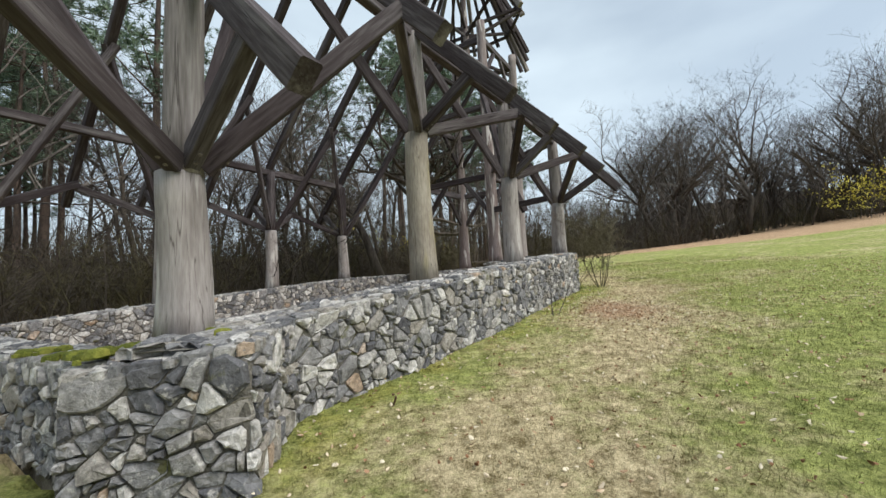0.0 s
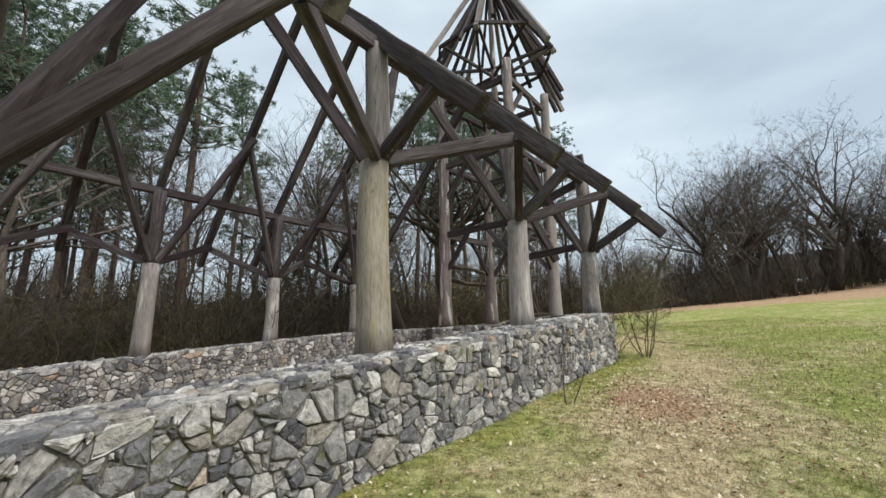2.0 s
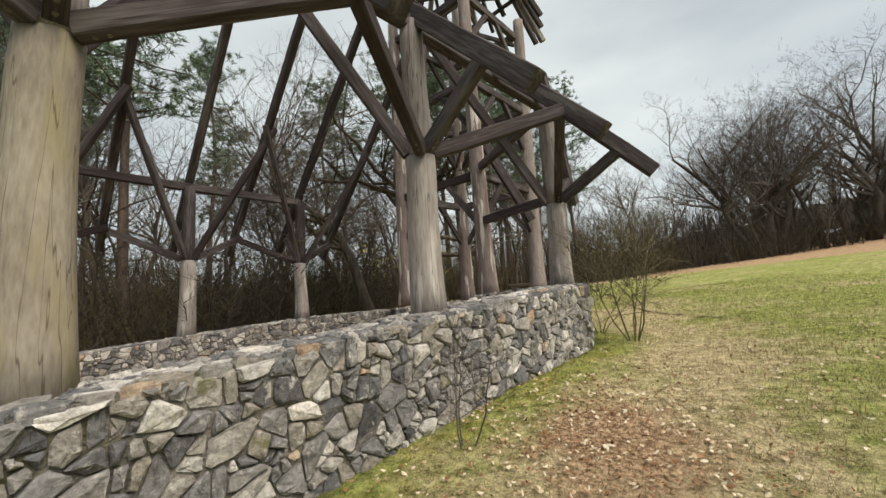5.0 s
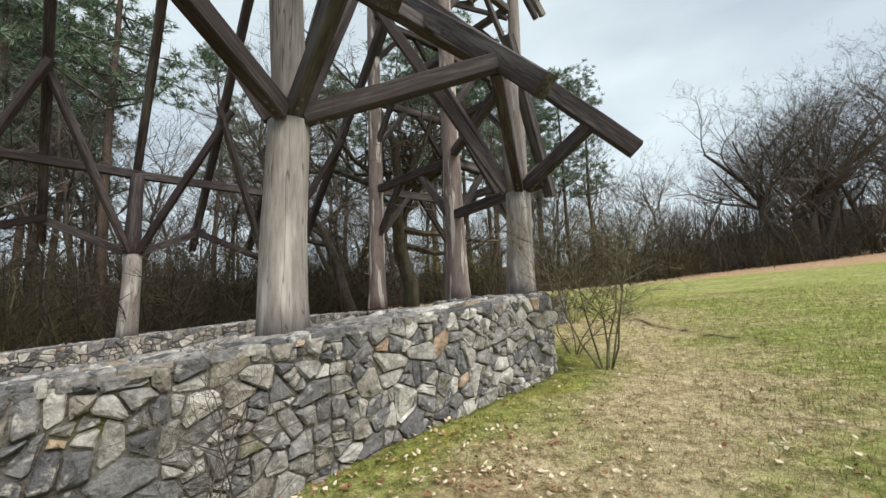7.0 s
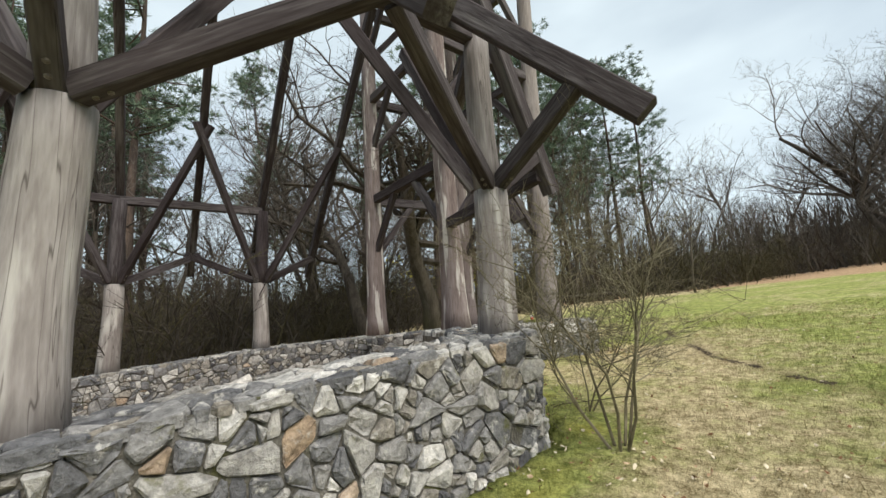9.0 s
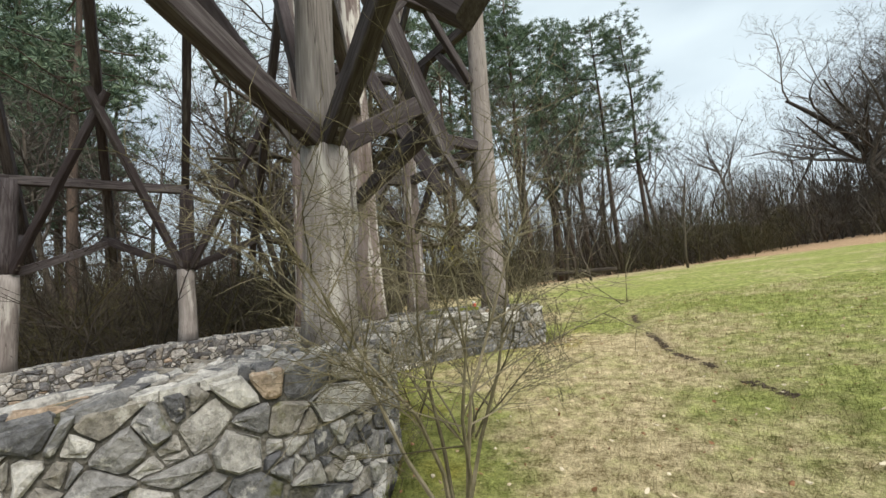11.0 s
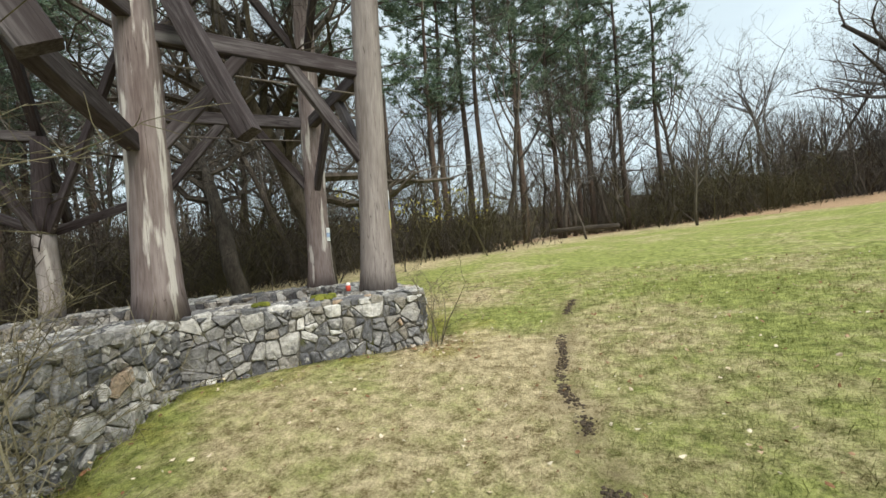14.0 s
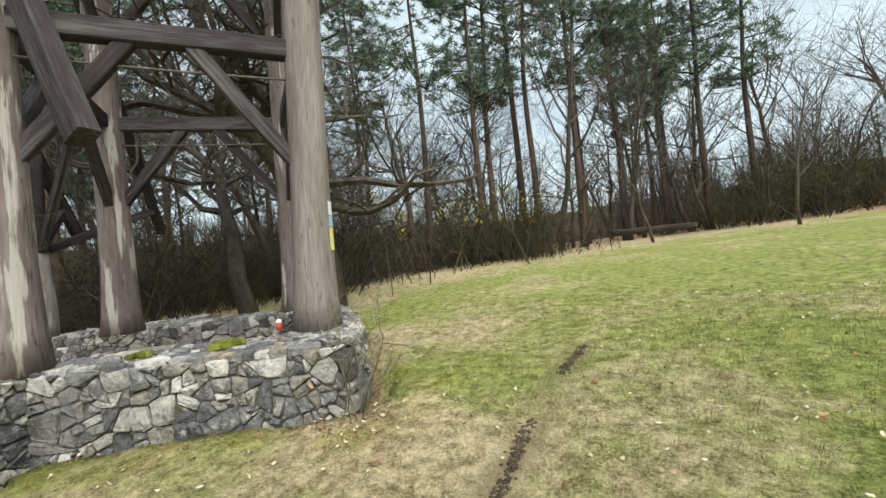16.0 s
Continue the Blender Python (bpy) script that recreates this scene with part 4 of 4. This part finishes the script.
# ---- small things ----
bench = tagged(new("log_bench"), "low dark log bench at the edge of the wood", "bench")
bench.location = (4.2, 37.8, ground_z(4.2, 37.8))
for name, a, b, r in (("seat", (-2.0, 0, 0.46), (2.0, 0.3, 0.46), 0.16), ("leg", (-1.4, -0.3, 0.15), (-1.4, 0.3, 0.15), 0.17), ("leg", (1.4, -0.1, 0.15), (1.4, 0.5, 0.15), 0.17)):
    log(name, a, b, r, r * 0.95, M_BARK, bench, "", 1.0, 31)


def plain(name, colour, rough=0.5):
    return material(name, [tuple(c * 0.85 for c in colour), colour, tuple(min(1, c * 1.08) for c in colour)], size=20, fine=90, rough=rough, bump=0.1)


def turned(name, profile, mat, parent, m=None, sides=16):
    """A turned shape from radius and height pairs."""
    v, f = [], []
    for r, z in profile:
        v += [(r * math.cos(6.2832 * k / sides), r * math.sin(6.2832 * k / sides), z) for k in range(sides)]
    for i in range(len(profile) - 1):
        for k in range(sides):
            a, b = i * sides + k, i * sides + (k + 1) % sides
            f.append((a, b, b + sides, a + sides))
    f += [tuple(reversed(range(sides))), tuple((len(profile) - 1) * sides + k for k in range(sides))]
    return part_mesh(name, mesh_of(name, v, f, mat, True), parent, m)


candle = tagged(new("grave_candle"), "small red grave candle with white lid on the wall", "candle")
candle.location = (3.10, 17.14, 2.165)
turned("jar", [(0.028, 0), (0.036, 0.006), (0.036, 0.075), (0.03, 0.085)], plain("red_plastic", (0.62, 0.09, 0.06)), candle)
turned("lid", [(0.034, 0.085), (0.036, 0.092), (0.03, 0.118), (0.012, 0.128)], plain("white_plastic", (0.75, 0.73, 0.70)), candle)

def trail_marker(m, bands, label):
    """Bands of paint that lie on the round face of a post."""
    marker = tagged(new("trail_marker"), label, "trail marker")
    marker.matrix_basis = m
    for name, z, h, mat in bands:
        v, f = [], []
        for k in range(9):
            a = -0.45 + 0.9 * k / 8
            for r in (0.0, 0.006):
                v += [((0.215 + r) * math.cos(a) - 0.215, 0.215 * math.sin(a), z), ((0.215 + r) * math.cos(a) - 0.215, 0.215 * math.sin(a), z + h)]
        for k in range(8):
            b = k * 4
            f += [(b + 2, b + 6, b + 7, b + 3), (b, b + 1, b + 5, b + 4), (b + 1, b + 3, b + 7, b + 5), (b, b + 4, b + 6, b + 2)]
        part_mesh(name, mesh_of(name, v, f, mat), marker)


PAINT = {name: plain(name + "_paint", c) for name, c in (("white", (0.78, 0.80, 0.82)), ("blue", (0.38, 0.50, 0.74)), ("yellow", (0.74, 0.66, 0.24)))}
trail_marker(pose(3.45 + 0.236 * 0.75, 17.45 + 0.236 * 0.66, 3.05, 0, 0, math.degrees(math.atan2(0.66, 0.75))), (("white_band", 0.42, 0.16, PAINT["white"]), ("blue_band", 0.28, 0.13, PAINT["blue"]), ("yellow_band", 0.0, 0.27, PAINT["yellow"])), "painted trail marker in white, blue and yellow on post")
trail_marker(pose(1.1 + 0.205, 18.8 + 0.085, 3.02, 0, 0, 22), (("white_band", 0.17, 0.10, PAINT["white"]), ("blue_band", 0.08, 0.085, PAINT["blue"]), ("white_band", 0.0, 0.075, PAINT["white"])), "painted trail marker in white and blue on post")

peg = tagged(new("iron_peg"), "short rusty iron peg standing in the grass", "peg")
peg.location = (-0.53, 3.98, ground_z(-0.53, 3.98) + lumps(-0.53, 3.98) - 0.03)
log("shaft", (0, 0, 0), (0.005, 0, 0.13), 0.011, 0.010, plain("rusty_iron", (0.10, 0.055, 0.035)), peg, "", 1.0, 2)
turned("cap", [(0.012, 0.128), (0.016, 0.132), (0.016, 0.142), (0.008, 0.147)], plain("rusty_iron_cap", (0.12, 0.065, 0.04)), peg)

# ---- grass blades and fallen leaves ----
PATH_LINE = [(0, 0), (1.4, 2.1), (2.6, 4.35), (4.0, 6.4), (4.4, 7.4), (5.6, 9.5), (6.5, 11.3), (7.2, 12.8), (7.5, 14.4), (7.2, 19)]


def sward(count, seed):
    rg = random.Random(seed)
    verts, faces, cover = [], [], []
    while len(faces) < count:
        x, y = rg.uniform(-2.5, 13), rg.uniform(1.0, 22)
        d = wall_distance(x, y, PATH_LINE)
        if d > 7 or rg.random() > math.exp(-d / 5) or left_of_wall(x, y):
            continue
        c = cover_at(x, y)
        z = ground_z(x, y) + lumps(x, y) - 0.012
        an, ln = rg.uniform(0, 6.283), rg.uniform(0.03, 0.10)
        lean = V(rg.gauss(0, 0.55), rg.gauss(0, 0.55), 1).normalized() * ln
        w = V(math.cos(an), math.sin(an), 0) * rg.uniform(0.002, 0.0045)
        o = V(x, y, z)
        k = len(verts)
        verts += [o - w, o + w, o + lean]
        faces.append((k, k + 1, k + 2))
        cover += [c] * 3
    me = mesh_of("grass", verts, faces, M_TURF)
    att = me.color_attributes.new("cover", "FLOAT_COLOR", "POINT")
    att.data.foreach_set("color", np.array(cover, dtype=np.float32).ravel())
    tagged(new("grass", me), "short spring grass, green and straw coloured", "grass", kind="stuff")


sward(150000, 4)
M_LEAF = material("dry_fallen_leaves", [(0.20, 0.10, 0.05), (0.38, 0.235, 0.135), (0.52, 0.41, 0.28), (0.64, 0.56, 0.42)], size=3, fine=12, bump=0, spread=0.7)


def leaves(count, seed):
    rg = random.Random(seed)
    verts, faces = [], []
    made = 0
    while made < count:
        x, y = rg.uniform(-1.5, 14), rg.uniform(1.0, 22)
        patch = math.exp(-((x - 3.2) / 0.9) ** 2 - ((y - 7.8) / 1.5) ** 2) + 1.2 * math.exp(-((x - 4.75) / 0.25) ** 2 - ((y - 16.75) / 0.3) ** 2)
        if left_of_wall(x, y) or rg.random() > (0.16 if y < 12 else 0.07) + 1.5 * patch:
            continue
        z = ground_z(x, y) + lumps(x, y) + rg.uniform(0.012, 0.035)
        m = pose(x, y, z, rg.gauss(0, 22), rg.gauss(0, 22), rg.uniform(0, 360))
        a, b, c = rg.uniform(0.011, 0.030), rg.uniform(0.008, 0.019), rg.uniform(0.0, 0.013)
        k = len(verts)
        verts += [m @ V(*p) for p in ((-a, 0, c), (-a * 0.3, b, 0.2 * c), (a * 0.5, b * 0.7, c), (a, 0, 1.4 * c), (a * 0.5, -b * 0.7, c), (-a * 0.3, -b, 0.2 * c))]
        faces += [(k, k + 1, k + 2, k + 3), (k, k + 3, k + 4, k + 5)]
        made += 1
    tagged(new("fallen_leaves", mesh_of("fallen_leaves", verts, faces, M_LEAF)), "scattered dry beige and brown fallen leaves", "leaves", kind="stuff")


leaves(9000, 9)


M_MOSS = material("yellow_green_moss", [(0.07, 0.085, 0.012), (0.15, 0.165, 0.025), (0.26, 0.26, 0.05)], size=9, fine=70, bump=1.0, spread=0.3)


def moss(name, spots, count, reach, seed, label, category="moss", mat=M_MOSS, size=(0.025, 0.075)):
    """Low cushions on the stones, or clods on the ground."""
    rg = random.Random(seed)
    v, f = [], []
    for c in range(count):
        x, y, z = rg.choice(spots)
        o = V(x + rg.gauss(0, reach), y + rg.gauss(0, reach), z)
        if category == "earth":
            o.z = ground_z(o.x, o.y) + lumps(o.x, o.y) + 0.004
        r = rg.uniform(*size)
        b = len(v)
        for ring, (k, h) in enumerate(((1.0, -0.02), (0.9, 0.35 * r), (0.55, 0.55 * r))):
            for n in range(9):
                a = 6.2832 * n / 9
                w = r * k * (1 + 0.25 * math.sin(3 * a + c) + rg.uniform(-0.12, 0.12))
                v.append(o + V(w * math.cos(a), w * math.sin(a), h))
        v.append(o + V(0, 0, 0.62 * r))
        for ring in (0, 1):
            for n in range(9):
                p, q = b + ring * 9 + n, b + ring * 9 + (n + 1) % 9
                f.append((p, q, q + 9, p + 9))
        f += [(b + 18 + n, b + 18 + (n + 1) % 9, b + 27) for n in range(9)]
    tagged(new(name, mesh_of(name, v, f, mat, True)), label, category, kind="stuff")


moss("moss", [(-2.72, 3.25, 1.075), (-2.5, 3.3, 1.11), (-2.2, 3.32, 1.15), (-1.9, 3.5, 1.20), (-3.3, 3.6, 1.04), (-4.0, 4.1, 1.03)], 110, 0.09, 3, "yellow green moss cushions on the wall top")
moss("moss", [(3.30, 16.45, 2.17), (3.15, 16.5, 2.17), (2.75, 15.9, 2.17)], 24, 0.06, 4, "yellow green moss cushions on the wall top")

M_EARTH = material("dark_bare_earth", [(0.035, 0.026, 0.017), (0.07, 0.052, 0.036), (0.12, 0.09, 0.062)], size=9, fine=60, bump=1.0, spread=0.2)
trail = []
for (x0, y0), (x1, y1) in zip(RUT, RUT[1:]):
    trail += [(x0 + (x1 - x0) * k / 30 + 0.02 * math.sin(5 * (y0 + (y1 - y0) * k / 30)), y0 + (y1 - y0) * k / 30, 0) for k in range(30)]
trail = [p for p in trail if noise.noise((p[0] * 1.6, p[1] * 1.6, 2)) > -0.08 or 15.6 < p[1] < 17.4]
moss("bare_earth", trail, 850, 0.026, 12, "narrow track of dark bare earth clods in the grass", "earth", M_EARTH, (0.006, 0.021))

# ---- the stones of the walls ----
def clip(poly, nx, ny, c):
    """The part of a polygon where nx * x + ny * y <= c."""
    out = []
    for i, p in enumerate(poly):
        q = poly[(i + 1) % len(poly)]
        dp, dq = nx * p[0] + ny * p[1] - c, nx * q[0] + ny * q[1] - c
        if dp <= 0:
            out.append(p)
        if (dp < 0) != (dq < 0):
            t = dp / (dp - dq)
            out.append((p[0] + (q[0] - p[0]) * t, p[1] + (q[1] - p[1]) * t))
    return out


def cells(length, lo, hi, wide, tall, seed, gap):
    """Uneven polygons of mixed sizes that fill a strip: large stones are set first, smaller ones fit between, and each is clipped by its neighbours."""
    rg = random.Random(seed)
    k = wide / tall
    pts = []
    step = wide * 2.4
    grid = collections.defaultdict(list)

    def around(x, y):
        i, j = int(x // step), int(y // step)
        return [p for a in (-1, 0, 1) for b in (-1, 0, 1) for p in grid[i + a, j + b]]

    area = length * (hi - lo) * k
    for size, share in ((1.15, 1.5), (0.8, 3.0), (0.5, 6.0)):
        r = wide * size
        for _ in range(int(area / (wide * wide) * share * 3)):
            x, y = rg.uniform(0, length), rg.uniform(lo * k, hi * k)
            if all((x - u) ** 2 + (y - v) ** 2 > (0.8 * (r + q)) ** 2 for u, v, q in around(x, y)):
                p = (x, y, r)
                pts.append(p)
                grid[int(x // step), int(y // step)].append(p)
    broken = []

    def measure_of(poly):
        """Area, and how compact the shape is."""
        size = abs(sum(p[0] * q[1] - q[0] * p[1] for p, q in zip(poly, poly[1:] + poly[:1]))) / 2
        round_about = sum(math.dist(p, q) for p, q in zip(poly, poly[1:] + poly[:1]))
        return size, 12.57 * size / (round_about * round_about + 1e-9)

    def split(poly, want):
        """Breaks a block across its longer way, again and again, until the pieces are small enough."""
        size, _ = measure_of(poly)
        if size < want * 1.5:
            if size > 0.0009:
                broken.append(poly)
            return
        mx, my = sum(p[0] for p in poly) / len(poly), sum(p[1] for p in poly) / len(poly)
        far = max(poly, key=lambda p: (p[0] - mx) ** 2 + (1.25 * (p[1] - my)) ** 2)
        best = None
        for _ in range(7):
            an = math.atan2(far[1] - my, far[0] - mx) + rg.gauss(0, 0.6)
            nx, ny = math.cos(an), math.sin(an)
            c = nx * mx + ny * my + rg.uniform(-0.3, 0.3) * math.sqrt(size)
            halves = [h for h in (clip(poly, nx, ny, c), clip(poly, -nx, -ny, -c)) if len(h) > 2]
            score = min(measure_of(h)[1] - (0.14 if len(h) < 4 else 0) for h in halves) + rg.uniform(0, 0.05)
            if best is None or score > best[0]:
                best = (score, halves)
        for half in best[1]:
            split(half, wide * tall * rg.choice((0.10, 0.2, 0.35, 0.6, 0.9, 1.3)))

    for x, y, r in pts:
        b = r * 1.6
        poly = [(max(0, x - b), max(lo * k, y - b)), (min(length, x + b), max(lo * k, y - b)), (min(length, x + b), min(hi * k, y + b)), (max(0, x - b), min(hi * k, y + b))]
        for u, v, q in around(x, y):
            if (u, v) != (x, y) and len(poly) > 2:
                poly = clip(poly, u - x, v - y, ((u * u + v * v) - (x * x + y * y) + r * r - q * q) / 2)
        if len(poly) > 2:
            split([(a, c / k) for a, c in poly], wide * tall * rg.choice((0.2, 0.4, 0.7, 1.1, 1.6)))
    out = []
    for poly in broken:
        corners = [p for n, p in enumerate(poly) if math.dist(p, poly[n - 1]) > 0.016]
        if len(corners) < 3:
            continue
        cx, cy = sum(p[0] for p in corners) / len(corners), sum(p[1] for p in corners) / len(corners)
        ring = []
        for n, p in enumerate(corners):
            q = corners[(n + 1) % len(corners)]
            cut = rg.uniform(0.08, 0.22)
            ring.append((p[0] * (1 - cut) + q[0] * cut, p[1] * (1 - cut) + q[1] * cut))
            if len(corners) < 6:
                cut = rg.uniform(0.08, 0.24)
                ring.append((p[0] * cut + q[0] * (1 - cut), p[1] * cut + q[1] * (1 - cut)))
        fit = []
        for p in ring:
            d = math.hypot(p[0] - cx, p[1] - cy)
            f = max(0.4, (d - gap * rg.uniform(0.2, 1.7)) / d) if d else 1
            fit.append((cx + (p[0] - cx) * f, cy + (p[1] - cy) * f))
        out.append((cx, cy, fit))
    return out


class Strip:
    """A wall's line measured along, with its side."""

    def __init__(self, line):
        self.line = [V(*p) for p in line]
        self.at = [0.0]
        for a, b in zip(self.line, self.line[1:]):
            self.at.append(self.at[-1] + (b - a).to_2d().length)
        self.length = self.at[-1]
        self.normals = []
        for i in range(len(self.line)):
            a, b = self.line[max(i - 1, 0)], self.line[min(i + 1, len(self.line) - 1)]
            d = (b - a).to_2d().normalized()
            self.normals.append(V(d.y, -d.x, 0))

    def place(self, s):
        i = 0
        while i < len(self.at) - 2 and s > self.at[i + 1]:
            i += 1
        t = (s - self.at[i]) / (self.at[i + 1] - self.at[i])
        return self.line[i].lerp(self.line[i + 1], t), self.normals[i].lerp(self.normals[i + 1], t).normalized()


def stone_rings(ring, cx, cy, to_world, rg, proud):
    """Vertices and faces of one stone: a skirt in the mortar, a broken edge and an uneven face of facets."""
    n = len(ring)
    p = rg.uniform(0.25, 1.0) * proud
    tx, ty = rg.gauss(0, 0.10), rg.gauss(0, 0.10)
    verts = [to_world(x, y, -0.05) for x, y in ring]
    verts += [to_world(x, y, p * rg.uniform(0.35, 0.8)) for x, y in ring]
    for x, y in ring:
        d = math.hypot(x - cx, y - cy)
        f = max(0.5, 1 - rg.uniform(0.008, 0.034) / d) if d else 1
        verts.append(to_world(cx + (x - cx) * f, cy + (y - cy) * f, p + (x - cx) * tx + (y - cy) * ty + rg.gauss(0, 0.006)))
    ox, oy = rg.uniform(-0.25, 0.25), rg.uniform(-0.25, 0.25)
    mx, my = cx + ox * (ring[0][0] - cx), cy + oy * (ring[0][1] - cy)
    verts.append(to_world(mx, my, p + rg.uniform(-0.006, 0.018)))
    faces = []
    for r in (0, 1):
        for k in range(n):
            a, b = r * n + k, r * n + (k + 1) % n
            faces.append((a, b, b + n, a + n))
    faces += [(2 * n + k, 2 * n + (k + 1) % n, 3 * n) for k in range(n)]
    return verts, faces


def lay(core, line, name, wide, tall, depth, seed, single, top=False, thick=0.85, proud=0.05, gap=0.014, turn_in=1, sunk=0.0):
    """Lays stones on a wall's face, or slabs on its top; those whose place along the wall is within single are parts of their own."""
    st = Strip(line)
    rg = random.Random(seed)
    jv, jf = [], []
    if top:
        polys = cells(st.length, -0.03, thick, wide, tall, seed, gap)
    else:
        polys = cells(st.length, -depth, -0.055, wide, tall, seed, gap)
    count = 0
    for cx, cy, ring in polys:
        base, nrm = st.place(cx)
        if not top and base.z + cy < ground_z(base.x, base.y) - 0.12 - sunk:
            continue

        def to_world(x, y, out):
            q, nn = st.place(max(0, min(st.length, x)))
            if top:
                return V(q.x, q.y, q.z - 0.05 + out * 0.9) - nn * y * turn_in
            return V(q.x, q.y, q.z + y) + nn * out

        v, f = stone_rings(ring, cx, cy, to_world, rg, proud)
        if turn_in * (1 if top else 1) < 0:
            f = [tuple(reversed(q)) for q in f]
        if single[0] <= cx <= single[1] and count < 300:
            origin = base + V(0, 0, 0 if top else cy)
            part_mesh(name, mesh_of(name, [p - origin for p in v], f, M_STONE), core, Matrix.Translation(origin))
            count += 1
        else:
            k = len(jv)
            jv += v
            jf += [tuple(k + i for i in q) for q in f]
    if jv:
        ob = part_mesh(name + "_rest", mesh_of(name + "_rest", jv, jf, M_STONE), core)
        ob["kind"] = "stuff"


lay(CORE_A, WALL_A, "stone", 0.235, 0.155, 1.35, 1, (0.0, 9.5), proud=0.055, gap=0.010)
lay(CORE_A, WALL_A, "capstone", 0.26, 0.20, 0, 2, (0.0, 14.0), top=True, thick=0.87, proud=0.04, gap=0.010)
lay(CORE_C, WALL_C, "stone", 0.30, 0.165, 1.0, 3, (0.0, 5.0), proud=0.055, gap=0.010)
lay(CORE_C, WALL_C, "capstone", 0.26, 0.20, 0, 4, (0.0, 5.0), top=True, thick=0.82, proud=0.04, gap=0.010)
lay(CORE_F, WALL_F, "stone", 0.22, 0.15, 1.5, 5, (99, 99), sunk=0.55, gap=0.010)
lay(CORE_F, WALL_F, "capstone", 0.30, 0.22, 0, 6, (99, 99), top=True, thick=0.82, proud=0.035)
lay(CORE_E, WALL_E, "stone", 0.24, 0.17, 1.2, 7, (5.0, 9.0), gap=0.010)
lay(CORE_E, WALL_E, "capstone", 0.30, 0.22, 0, 8, (5.0, 9.0), top=True, thick=0.72, proud=0.035)
lay(CORE_C, [p for p in reversed(inner_line(WALL_C, 0.8)) if p[1] > 17.2], "stone", 0.28, 0.17, 0.8, 9, (99, 99), proud=0.05, gap=0.010, sunk=0.4)
